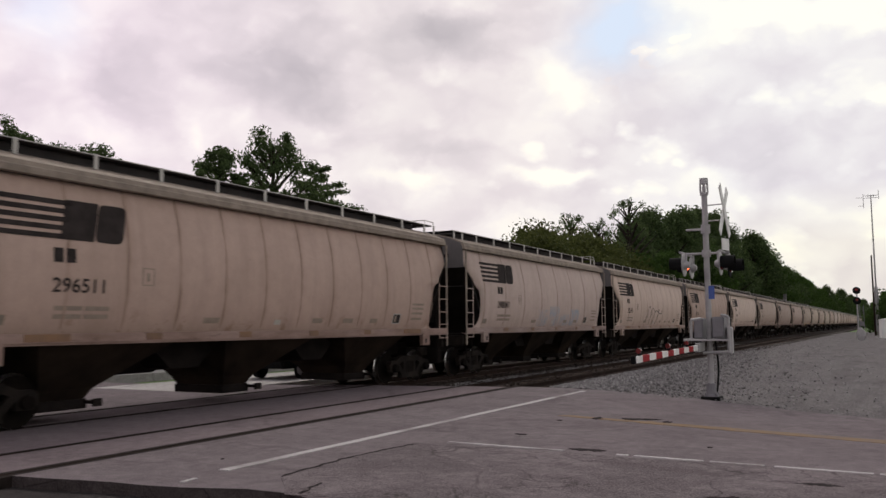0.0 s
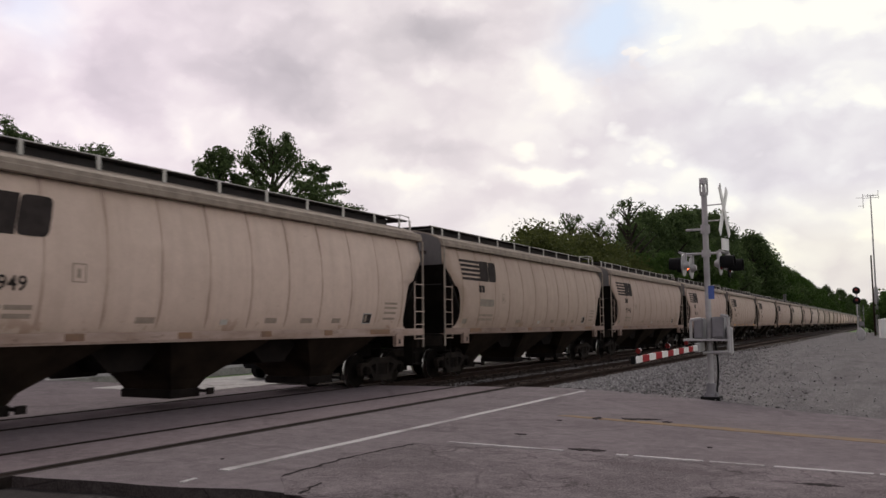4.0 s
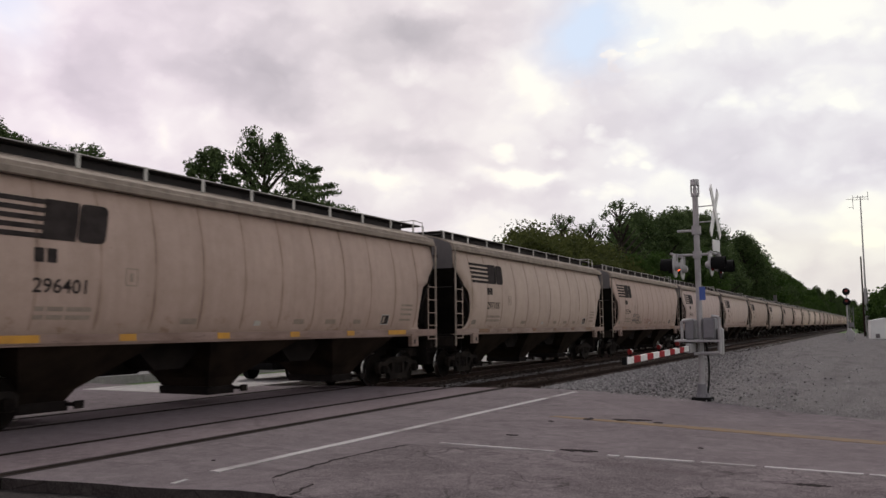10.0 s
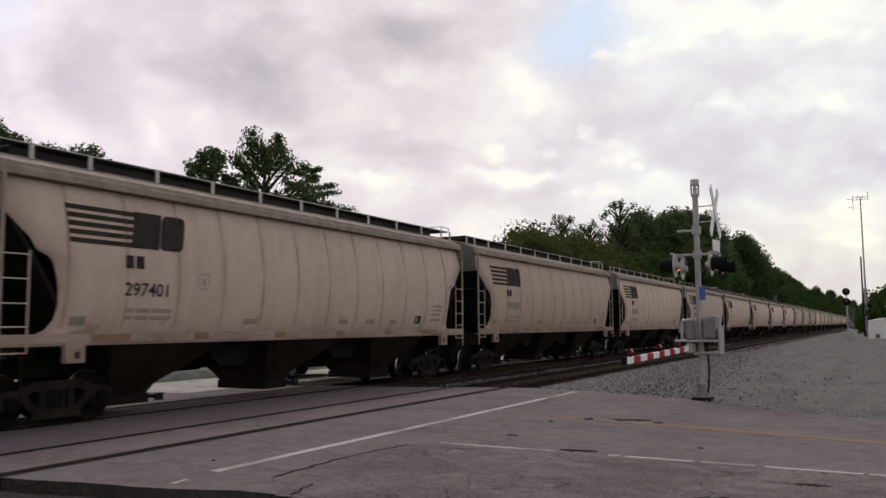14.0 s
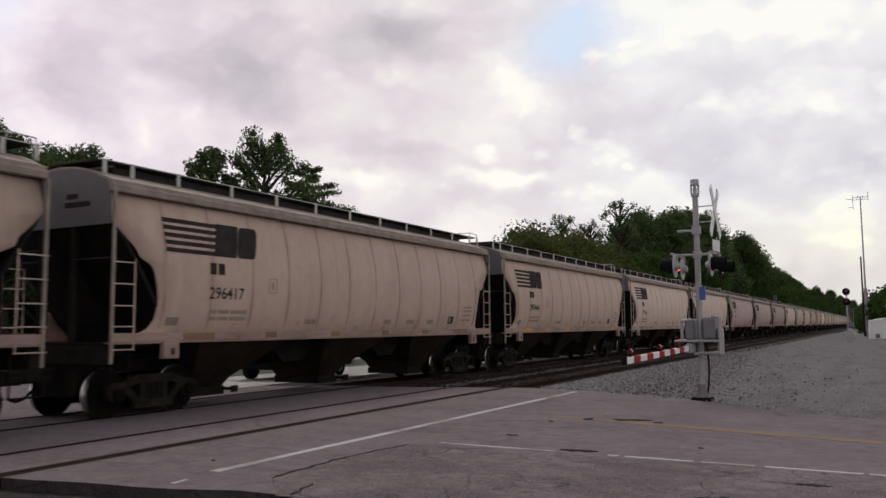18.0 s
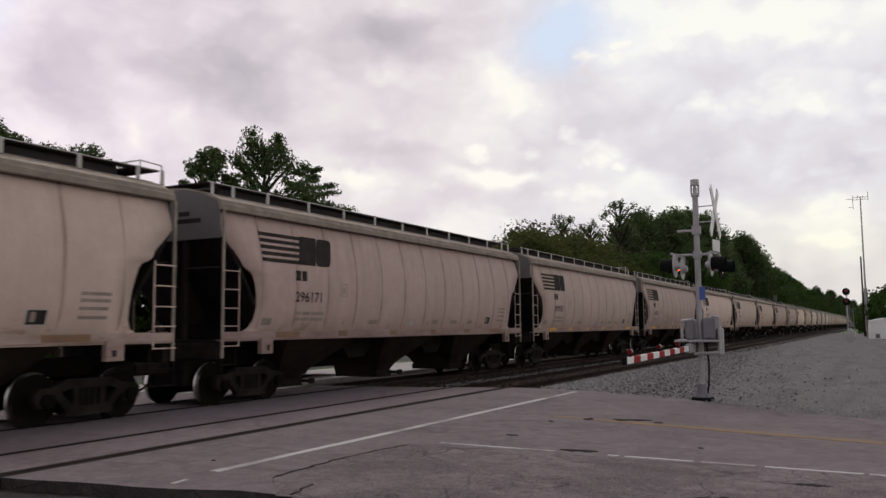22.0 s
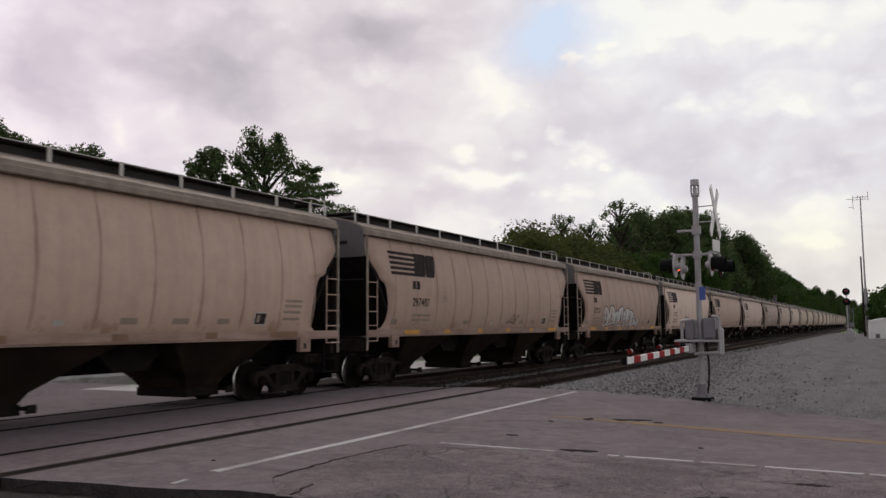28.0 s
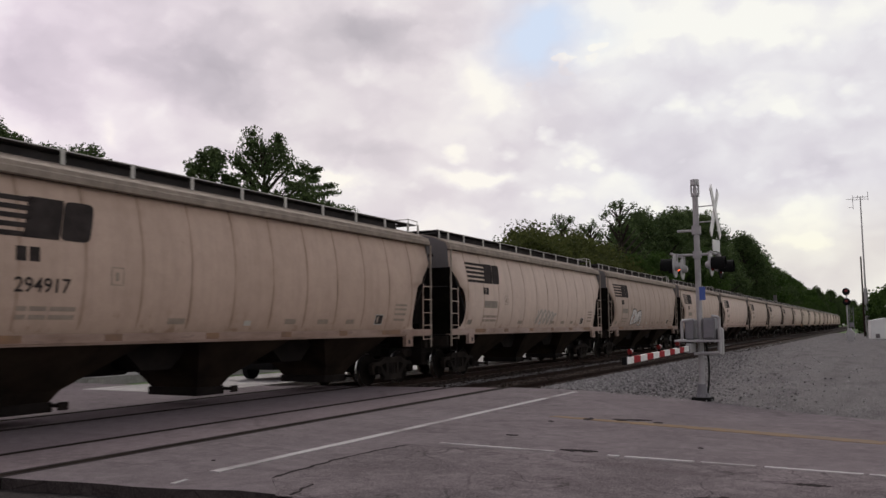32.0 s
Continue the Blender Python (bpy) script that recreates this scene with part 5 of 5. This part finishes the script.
def tree(label, height, width, mat, seed, per=60, size=0.28, clumps=70, low=0.3, lean=0.0, bare=0.0, fluff=1.0):
    """A broadleaf tree: tapered trunk, limbs and a loose crown with gaps."""
    r = random.Random(seed)
    t = thing("tree", label, "tree")
    bm = bmesh.new()
    top = Vector((lean, 0, height * 0.78))
    prev = Vector((0, 0, -0.4))
    for i in range(1, 6):
        p = Vector((lean * i / 5, 0, top.z * i / 5)) + Vector((r.uniform(-0.2, 0.2), r.uniform(-0.2, 0.2), 0))
        rod(bm, prev, p, height * 0.022 * (1.15 - (i - 1) / 5), height * 0.022 * (1.15 - i / 5), 8)
        prev = p
    part("trunk", bm, M_BARK, t)
    bm = bmesh.new()
    centres, radii = [], []
    for i in range(clumps):
        u = (i + 0.5) / clumps
        h = low + (1 - low) * u ** 0.85
        reach = math.sin(math.pi * min(1, max(0.06, (h - low * 0.8) / (1.06 - low * 0.8)) ** 0.8)) * 0.5 * width
        a = i * 2.39996 + r.uniform(-0.5, 0.5)
        q = reach * r.uniform(0.45, 1.08)
        c = Vector((lean * h + q * math.cos(a), q * math.sin(a), height * h * r.uniform(0.95, 1.02)))
        centres.append(c)
        radii.append(fluff * width * r.uniform(0.055, 0.125) * (70 / clumps) ** 0.25)
        if i % 2 == 0:
            base = Vector((lean * h * 0.6, 0, max(height * 0.15, c.z - q * 0.8 - 0.5)))
            mid = base.lerp(c, 0.55) + Vector((0, 0, 0.15 * q * 0.3))
            rod(bm, base, mid, height * 0.009, height * 0.006, 5)
            rod(bm, mid, c, height * 0.006, height * 0.002, 5)
    part("branching", bm, M_BARK, t)
    keep = [k for k in range(clumps) if r.random() >= bare]
    o = new("crown", leaf_mesh("crown", [centres[k] for k in keep], [radii[k] for k in keep], per, size, mat, seed))
    o.parent = t
    return t


def pine(label, height, width, seed):
    """An evergreen with drooping layered boughs."""
    r = random.Random(seed)
    t = thing("tree", label, "tree")
    part("trunk", rod(bmesh.new(), (0, 0, -0.4), (0, 0, height * 0.97), height * 0.02, 0.03, 8), M_BARK, t)
    bm = bmesh.new()
    centres, radii = [], []
    for i in range(46):
        u = i / 46
        z = height * (0.22 + 0.76 * u)
        reach = width * 0.5 * (1 - u) ** 0.8 + 0.25
        a = i * 2.39996
        e = Vector((reach * math.cos(a), reach * math.sin(a), z + 0.12 * reach))
        rod(bm, (0, 0, z), e, 0.05, 0.012, 5)
        for k in (0.35, 0.6, 0.85, 1.0):
            centres.append(Vector((e.x * k, e.y * k, z + 0.12 * reach * k + r.uniform(-0.1, 0.1))))
            radii.append(0.16 * reach + 0.18)
    part("branching", bm, M_BARK, t)
    o = new("crown", leaf_mesh("crown", centres, radii, 110, 0.085, M_LEAF, seed, 0.45))
    o.parent = t
    return t


G = -0.36
t1 = tree("large dark green broadleaf tree behind the tracks", 12.7, 7.8, M_LEAF, 11, 190, 0.085, 130, 0.32, 0.0, 0.05, 0.90)
t1.matrix_basis = pose(35.3, 30, G)
t2 = tree("dark green broadleaf tree with a pointed top", 11.4, 5.4, M_LEAF, 12, 200, 0.085, 95, 0.30, fluff=0.85)
t2.matrix_basis = pose(31.7, 30.5, G)
t3 = pine("dark evergreen tree with spreading boughs", 12.2, 11.4, 13)
t3.matrix_basis = pose(39.9, 30.4, G)
t4 = tree("dark green treetop seen above the train", 9.85, 9.5, M_LEAF, 14, 170, 0.075, 300, 0.30, fluff=0.95)
t4.matrix_basis = pose(23.7, 31.2, G)
t5 = tree("dark green treetop seen above the train", 10.3, 4.6, M_LEAF, 15, 210, 0.068, 120, 0.30)
t5.matrix_basis = pose(20.6, 31, G)

WOOD = [tree("tall dark green tree of the wood beside the line", 17.0, 10.0, M_LEAF, 21, 150, 0.21, 130, 0.12, fluff=1.45), tree("green broadleaf tree of the wood beside the line", 15.0, 11.0, M_LEAF_B, 22, 150, 0.21, 130, 0.08, fluff=1.45),
        tree("olive green tree of the wood beside the line", 10.5, 12.0, M_LEAF_C, 23, 150, 0.19, 130, 0.06, fluff=1.55), tree("thin tree with bare branches at the wood's edge", 17.0, 8.0, M_LEAF, 24, 60, 0.15, 100, 0.38, 0.0, 0.48, 0.95)]
PLAN = []
for k, (x, y, kind_i, s) in enumerate(((69, 30, 2, 0.86), (73, 29, 2, 0.96), (77, 31, 2, 1.02), (84, 30, 2, 1.06), (91, 31, 2, 1.10), (99, 30, 2, 1.12), (88, 35, 3, 0.78), (96, 34, 3, 0.88), (104, 33, 3, 0.96), (112, 31, 3, 1.12),
                                       (107, 28.5, 1, 0.74), (114, 27, 1, 0.76), (121, 28, 1, 0.78), (120, 33, 0, 1.0), (127, 32, 0, 1.12), (134, 30, 0, 1.22), (146, 31, 0, 1.28), (139, 26, 1, 0.92), (158, 31, 0, 1.42), (167, 29, 0, 1.34), (176, 28, 0, 1.14), (187, 25, 0, 1.25), (195, 25, 1, 1.28), (203, 25, 0, 1.08),
                                       (212, 24, 0, 0.98), (225, 24, 1, 1.02), (240, 24, 0, 1.0), (256, 23, 1, 1.03), (274, 23, 0, 0.97), (294, 23, 1, 1.01), (318, 23, 0, 0.92), (345, 22, 1, 0.98), (376, 22, 0, 0.95), (412, 21, 1, 1.0), (455, 20, 0, 1.05), (500, 20, 1, 1.1), (560, 19, 0, 1.1), (640, 18, 1, 1.15), (720, 16, 0, 1.2), (800, 8, 1, 1.3), (800, 0, 0, 1.2), (700, -10, 1, 1.1), (600, -18, 0, 1.0))):
    PLAN.append((x, y, kind_i, s))
used = set()
for k, (x, y, kind_i, s) in enumerate(PLAN):
    src = WOOD[kind_i]
    m = pose(x, y, G, 0, 0, 137 * k)
    if kind_i not in used:
        used.add(kind_i)
        src.scale = (s, s, s)
        src.location = (x, y, G)
        src["wood"] = 1
    else:
        t = copy_thing(src, m)
        t.scale = (s, s, s * (0.94 + 0.12 * ((k * 7) % 5) / 4))
# low growth under the wood
bush_src = tree("dense green undergrowth at the foot of the wood", 5.0, 8.0, M_LEAF_B, 31, 150, 0.22, 70, 0.02, fluff=1.3)
bush_src.name = "bush"
bush_src.matrix_basis = pose(74, 27.5, G)
tagged(bush_src, category="bush")
for k in range(34):
    x = 82 + 7.2 * k
    c = copy_thing(bush_src, pose(x, 27.5 - 0.018 * (x - 80), G, 0, 0, 77 * k))
    q = 1.0 + 0.25 * math.sin(k * 2.7)
    c.scale = (q, q, q * 1.1)
for k in range(12):
    c = copy_thing(bush_src, pose(14 + 5.2 * k, 36 + 1.5 * math.sin(k * 1.7), G, 0, 0, 51 * k))
    c.scale = (1.05, 1.05, 1.5 + 0.15 * math.sin(k * 2.1))
    c["label"] = "dense green hedge across the field behind the tracks"
c = copy_thing(bush_src, pose(121, -2.2, G, 0, 0, 30))
c["label"] = "dark round bush beyond the gravel lot"
c.scale = (1.15, 1.15, 1.25)
c = copy_thing(bush_src, pose(150, 8.5 - 9, G, 0, 0, 80))
c.scale = (1.0, 1.0, 0.8)

# ---- crossing signal ----
PX, PY = 19.16, 3.55


def crossing_signal():
    t = thing("crossing_signal", "grey metal crossing signal pole with flashers, crossbuck and gate", "crossing signal", pose(PX, PY, 0))
    part("pole", rod(bmesh.new(), (0, 0, 0.05), (0, 0, 4.62), 0.066, None, 18), M_POLE, t, smooth=False)
    bm = box(bmesh.new(), -0.21, 0.21, -0.21, 0.21, -0.05, 0.05, 0.015)
    part("base_plate", bm, M_HOOD, t, "dark cast base plate")
    bm = rod(bmesh.new(), (0, 0, 0.051), (0, 0, 0.10), 0.17, 0.15, 14)
    rod(bm, (0, 0, 0.10), (0, 0, 0.34), 0.135, 0.095, 14)
    for a in range(4):
        rod(bm, (0.16 * math.cos(0.785 + a * 1.571), 0.16 * math.sin(0.785 + a * 1.571), 0.05), (0.16 * math.cos(0.785 + a * 1.571), 0.16 * math.sin(0.785 + a * 1.571), 0.13), 0.02, None, 6)
    part("base_casting", bm, M_CASE, t)
    part("footing", box(bmesh.new(), -0.32, 0.32, -0.32, 0.32, -0.4, -0.052, 0.02), M_EDGE, t)
    # bell housing with its slots
    bm = rod(bmesh.new(), (0, 0, 4.60), (0, 0, 4.66), 0.095, None, 16)
    for a in (0.3, 1.9, 3.5, 5.1):
        rod(bm, (0.08 * math.cos(a), 0.08 * math.sin(a), 4.66), (0.08 * math.cos(a), 0.08 * math.sin(a), 4.86), 0.022, None, 6)
    rod(bm, (0, 0, 4.86), (0, 0, 4.99), 0.10, 0.095, 16)
    rod(bm, (0, 0, 4.66), (0, 0, 4.80), 0.045, None, 10)
    part("bell", bm, M_POLE, t)
    # crossbuck: two white boards, edge on to the road
    bm = bmesh.new()
    rod(bm, (0.0, -0.05, 4.36), (-0.05, -0.42, 4.36), 0.014, None, 6)
    rod(bm, (0.0, -0.05, 4.00), (-0.05, -0.42, 4.00), 0.014, None, 6)
    part("crossbuck_bracket", bm, M_POLE, t)
    for k in (-1, 1):
        bm = box(bmesh.new(), -0.68, 0.68, -0.010, 0.010, -0.10, 0.10, 0.004)
        bmesh.ops.transform(bm, matrix=Matrix.Translation((-0.05, -0.43 - 0.012 * k, 4.20)) @ Matrix.Rotation(radians(-3), 4, "Z") @ Matrix.Rotation(radians(k * 52), 4, "Y"), verts=bm.verts)
        part("crossbuck_board", bm, M_WHITE, t)
    bm = box(bmesh.new(), -0.18, 0.18, -0.010, 0.010, -0.13, 0.13)
    bmesh.ops.transform(bm, matrix=Matrix.Translation((-0.05, -0.43, 3.44)) @ Matrix.Rotation(radians(-14), 4, "Z"), verts=bm.verts)
    part("track_count_plate", bm, M_WHITE, t, "small white plate")
    # junction arms
    bm = box(bmesh.new(), -0.05, 0.05, -0.02, 0.43, 3.79, 3.84, 0.01)
    part("sign_arm", bm, M_POLE, t)
    bm = rod(bmesh.new(), (0, 0, 3.72), (0, 0, 3.92), 0.105, None, 14)
    part("arm_clamp", bm, M_POLE, t)
    bm = rod(bmesh.new(), (0, -0.50, 3.26), (0, 0.56, 3.26), 0.028, None, 10)
    rod(bm, (0, 0, 3.18), (0, 0, 3.34), 0.10, None, 14)
    for y in (-0.40, 0.46):
        rod(bm, (-0.62, y, 3.26), (0.62, y, 3.26), 0.028, None, 10)
    part("flasher_arm", bm, M_POLE, t)

    def flasher(x, y, face, plate=M_POLE):
        """face: 1 looks across the tracks, -1 back along the road."""
        f = part("flasher", rod(bmesh.new(), (0, -0.010, 0), (0, 0.010, 0), 0.255, None, 28), plate, t, "round flasher backing")
        f.matrix_basis = pose(x, y, 2.98, 0, 0, 0 if face > 0 else 180)
        bm = rod(bmesh.new(), (0, 0.010, 0), (0, 0.05, 0), 0.15, 0.14, 18)
        part("lens", bm, M_LENS, f, "dark red flasher lens")
        bm = bmesh.new()
        n = 16
        for a in range(n):
            u0, u1 = radians(-35 + a * 250 / n), radians(-35 + (a + 1) * 250 / n)
            q = [bm.verts.new((r * math.cos(u), yy, r * math.sin(u))) for r in (0.17, 0.155) for u in (u0, u1) for yy in (0.010, 0.30)]
            for w in ((0, 1, 3, 2), (4, 6, 7, 5), (1, 5, 7, 3), (0, 2, 6, 4)):
                bm.faces.new([q[i] for i in w])
        bmesh.ops.remove_doubles(bm, verts=bm.verts, dist=0.0005)
        part("hood", bm, M_HOOD, f)
        bm = rod(bmesh.new(), (0, -0.010, 0), (0, -0.12, 0), 0.12, 0.06, 16)
        rod(bm, (0, -0.05, 0.05), (0, -0.05, 0.28), 0.022, None, 8)
        part("lamp_housing", bm, M_POLE, f)
        return f

    flasher(-0.50, 0.40, 1)
    flasher(0.58, 0.46, 1)
    flasher(-0.58, -0.40, -1)
    flasher(0.58, -0.40, -1, M_HOOD)
    part("lamp_glow", rod(bmesh.new(), (0.40, 0.515, 2.965), (0.385, 0.515, 2.965), 0.034, 0.03, 12), M_LAMP, t, "glowing red flasher lens")
    part("notice_plate", box(bmesh.new(), -0.085, -0.078, -0.16, -0.03, 2.22, 2.52), M_BLUE, t, "small blue notice plate")
    # gate mechanism and its bracket
    bm = box(bmesh.new(), -0.24, 0.24, -0.36, -0.10, 1.33, 1.82, 0.03)
    box(bm, -0.27, -0.24, -0.34, -0.12, 1.38, 1.78, 0.01)
    part("gate_mechanism", bm, M_CASE, t, "grey gate machine case")
    bm = box(bmesh.new(), -0.22, 0.22, 0.10, 0.30, 1.33, 1.80, 0.03)
    part("junction_box", bm, M_CASE, t)
    bm = box(bmesh.new(), -0.30, 0.30, -0.46, 0.52, 1.28, 1.33, 0.01)
    part("shelf", bm, M_POLE, t)
    bm = bmesh.new()
    for a, b in (((-0.2, 0.36, 1.33), (-0.2, 0.36, 1.75)), ((-0.2, 0.36, 1.75), (-0.2, 0.14, 1.78)), ((-0.25, -0.46, 1.05), (-0.25, -0.46, 1.82)), ((-0.25, -0.46, 1.05), (-0.25, 0.1, 1.02)), ((-0.25, -0.46, 1.82), (-0.25, -0.30, 1.86))):
        rod(bm, a, b, 0.035, None, 8)
    part("guard_frame", bm, M_POLE, t)
    bm = box(bmesh.new(), -0.12, 0.12, -0.50, -0.38, 0.98, 1.60, 0.04)
    part("counterweight", bm, M_POLE, t)
    bm = bmesh.new()
    rings = []
    for i in range(13):
        cy, z = -0.12 - 0.05 * math.sin(i * 0.26), 1.26 - 0.093 * i
        rings.append([bm.verts.new((-0.02 + 0.022 * math.cos(a * math.tau / 8), cy + 0.022 * math.sin(a * math.tau / 8), z)) for a in range(8)])
    for a, b in zip(rings, rings[1:]):
        for k in range(8):
            bm.faces.new((a[k], b[k], b[(k + 1) % 8], a[(k + 1) % 8]))
    part("cable", bm, M_HOOD, t, "black cable down the pole")
    return t


crossing_signal()


def gate_arm():
    t = thing("gate_arm", "lowered crossing gate arm with red and white stripes and small lamps", "gate arm", pose(PX - 0.30, PY + 0.16, 1.15, 0, -0.75, 0))
    part("arm_mount", box(bmesh.new(), -0.30, 0.30, -0.05, 0.05, -0.10, 0.10, 0.01), M_POLE, t)
    x = -0.36
    widths = [0.46] * 11
    for i, w in enumerate(widths):
        bm = box(bmesh.new(), x - w, x, -0.025, 0.025, -0.055, 0.055)
        part("stripe", bm, M_WHITE if i % 2 == 0 else M_RED, t, "white reflective stripe" if i % 2 == 0 else "red reflective stripe")
        x -= w
    part("tip_cap", box(bmesh.new(), x - 0.07, x, -0.035, 0.035, -0.065, 0.065), M_HOOD, t)
    for k in (-1.35, -3.0, -5.1):
        bm = rod(bmesh.new(), (k, 0, 0.055), (k, 0, 0.10), 0.03, None, 8)
        lamp = part("gate_lamp", bm, M_HOOD, t)
        bm = rod(bmesh.new(), (k - 0.04, 0, 0.14), (k + 0.04, 0, 0.14), 0.045, None, 12)
        part("lens", bm, M_LENS, lamp, "red lamp lens")
    return t


gate_arm()


# ---- far things beside the line ----
def rail_signal():
    t = thing("railway_signal", "two-headed railway signal on a grey mast", "railway signal", pose(90.0, 2.55, 0))
    part("mast", rod(bmesh.new(), (0, 0, -0.1), (0, 0, 5.0), 0.07, None, 10), M_POLE, t)
    for z in (4.78, 3.78):
        bm = rod(bmesh.new(), (-0.10, 0, z), (-0.07, 0, z), 0.36, None, 24)
        b = part("signal_head", bm, M_HOOD, t, "black round signal head")
        bm = rod(bmesh.new(), (-0.12, 0, z + 0.08), (-0.38, 0, z + 0.08), 0.20, 0.21, 16)
        part("hood", bm, M_HOOD, b)
        part("lens", rod(bmesh.new(), (-0.385, 0, z + 0.08), (-0.39, 0, z + 0.08), 0.13, None, 16), M_LENS, b)
    bm = bmesh.new()
    for y in (-0.18, 0.18):
        rod(bm, (0.2, y - 0.35, 0.1), (0.2, y - 0.35, 3.4), 0.025, None, 6)
    for i in range(10):
        rod(bm, (0.2, -0.53, 0.4 + 0.3 * i), (0.2, -0.17, 0.4 + 0.3 * i), 0.016, None, 6)
    part("ladder", bm, M_CASE, t)
    part("relay_box", box(bmesh.new(), -0.2, 0.2, -0.5, -0.12, 1.3, 1.75, 0.02), M_CASE, t)
    return t


rail_signal()
t = thing("gas_tank", "small grey tank on short legs", "tank", pose(88.5, 2.32, -0.03))
bm = rod(bmesh.new(), (-0.6, 0, 0.62), (0.6, 0, 0.62), 0.42, None, 20)
rod(bm, (0, 0, 1.0), (0, 0, 1.22), 0.20, 0.14, 12)
part("shell", bm, M_POLE, t)
for x in (-0.4, 0.4):
    part("leg", box(bmesh.new(), x - 0.04, x + 0.04, -0.3, 0.3, 0.0, 0.35), M_POLE, t)
t = thing("equipment_shed", "white metal equipment shed with a shallow roof", "shed", pose(99.5, -0.55, -0.03, 0, 0, 6))
part("wall", box(bmesh.new(), 0, 2.4, -1.6, 1.2, 0, 1.95, 0.02), M_SHED, t)
bm = bmesh.new()
for x in (-0.12, 2.52):
    for y, z in ((-1.72, 1.95), (1.32, 1.95), (-0.2, 2.25)):
        bm.verts.new((x, y, z))
bm.verts.ensure_lookup_table()
v = list(bm.verts)
for q in ((0, 2, 1), (3, 4, 5), (0, 1, 4, 3), (1, 2, 5, 4), (2, 0, 3, 5)):
    bm.faces.new([v[i] for i in q])
bmesh.ops.recalc_face_normals(bm, faces=bm.faces)
part("roof", bm, M_SHED, t)
part("vent", box(bmesh.new(), -0.03, 0.0, 0.35, 0.75, 0.1, 0.55), M_GREY, t)
t = thing("radio_mast", "tall slim radio mast with small aerials on top", "radio mast", pose(120, 1.12, 0))
part("mast", rod(bmesh.new(), (0, 0, -0.1), (0, 0, 18.3), 0.13, 0.07, 10), M_POLE, t)
part("mast_foot", rod(bmesh.new(), (0, 0, -0.1), (0, 0, 6.2), 0.30, 0.22, 10), M_POLE, t)
bm = bmesh.new()
rod(bm, (0, -0.9, 18.2), (0, 0.9, 18.2), 0.04, None, 6)
rod(bm, (0, -0.9, 17.9), (0, 0.9, 17.9), 0.03, None, 6)
for y, z0, z1 in ((-0.9, 17.7, 18.9), (0.9, 16.6, 18.5), (0.3, 18.0, 18.45), (-0.3, 18.0, 18.4)):
    rod(bm, (0, y, z0), (0, y, z1), 0.035, None, 6)
rod(bm, (0, 0.9, 16.9), (0, 1.5, 16.9), 0.03, None, 6)
rod(bm, (0, 0.9, 18.0), (0, 1.7, 18.0), 0.03, None, 6)
part("aerials", bm, M_POLE, t)
t = thing("steel_pole", "slim rusty steel pole beside the radio mast", "pole", pose(119, 1.45, 0))
part("shaft", rod(bmesh.new(), (0, 0, -0.1), (0, 0, 10.3), 0.12, 0.09, 8), M_RAIL, t)

t = thing("relay_case", "small pale relay case on a post across the tracks", "relay case", pose(184, 18.6, -0.3))
part("post", rod(bmesh.new(), (0, 0, 0), (0, 0, 6.6), 0.09, None, 8), M_POLE, t)
part("case", box(bmesh.new(), -0.25, 0.25, -0.3, 0.3, 6.6, 8.0, 0.03), M_GREY, t)

# ---- things seen under the train ----
def parked_car():
    t = thing("car", "dark parked car across the tracks", "car", pose(22.85, 17.84, -0.012))
    bm = bmesh.new()
    prof = [(-2.2, 0.35), (-2.25, 0.75), (-1.5, 0.95), (-0.8, 1.42), (0.9, 1.45), (1.7, 1.0), (2.2, 0.85), (2.25, 0.35)]
    upright(bm, prof, -0.85, 0.85)
    bmesh.ops.bevel(bm, geom=[e for e in bm.edges], offset=0.06, segments=2, affect="EDGES")
    b = part("body", bm, M_HOOD, t, "dark glossy car body")
    bm = upright(bmesh.new(), [(-1.3, 0.98), (-0.75, 1.36), (0.85, 1.38), (1.45, 1.02)], -0.856, 0.856)
    part("windows", bm, M_GREY, t)
    for x in (-1.35, 1.35):
        for y in (-0.86, 0.74):
            w = part("wheel", rod(bmesh.new(), (x, y, 0.32), (x, y + 0.2 if y > 0 else y - 0.02, 0.32), 0.32, None, 20), M_HOOD, t)
            part("rim", rod(bmesh.new(), (x, y - 0.02 if y < 0 else y + 0.2, 0.32), (x, y - 0.035 if y < 0 else y + 0.215, 0.32), 0.2, 0.18, 14), M_CASE, w, "silver wheel rim")
    return t


parked_car()


# ---- what moves ----
def along_line(t):
    """How many car lengths the train has come by t seconds: it slows a little."""
    return t - (0.29659 - 0.0138645 * t + 0.00249767 * t ** 2 - 6.62445e-5 * t ** 3 + 1.04321e-6 * t ** 4)


def train_x(j, t):
    x = PITCH_CAR * (j - along_line(t))
    return x + (1.15 if j < 2 else 0.35 if j == 12 else 0.12 if 13 <= j < 15 else 0.0)


def motions():
    times = [2.0 * i for i in range(17)]
    for j, car in enumerate(CARS):
        walk(car, [(t, pose(train_x(j, t), YC, 0)) for t in times])
    # every wheelset rolls in step with the train
    sets = [o for car in CARS for tr in car.children if tr.name.startswith("truck") for o in tr.children if o.name.startswith("wheelset")]
    first = sets[0]
    walk(first, [(k / 30, pose(0, 0, 0, 0, -math.degrees((train_x(5, 0) - train_x(5, k / 30)) / 0.457), 0)) for k in range(961)])
    act, slot = first.animation_data.action, first.animation_data.action_slot
    for o in sets[1:]:
        o.rotation_mode = "QUATERNION"
        o.animation_data_create()
        o.animation_data.action = act
        o.animation_data.action_slot = slot
    walk(SKY, [(t, pose(0, 0, 0, 0, 0, SKY_TURN * (t - 19))) for t in (0.0, 8.0, 16.0, 24.0, 32.0)])


motions()
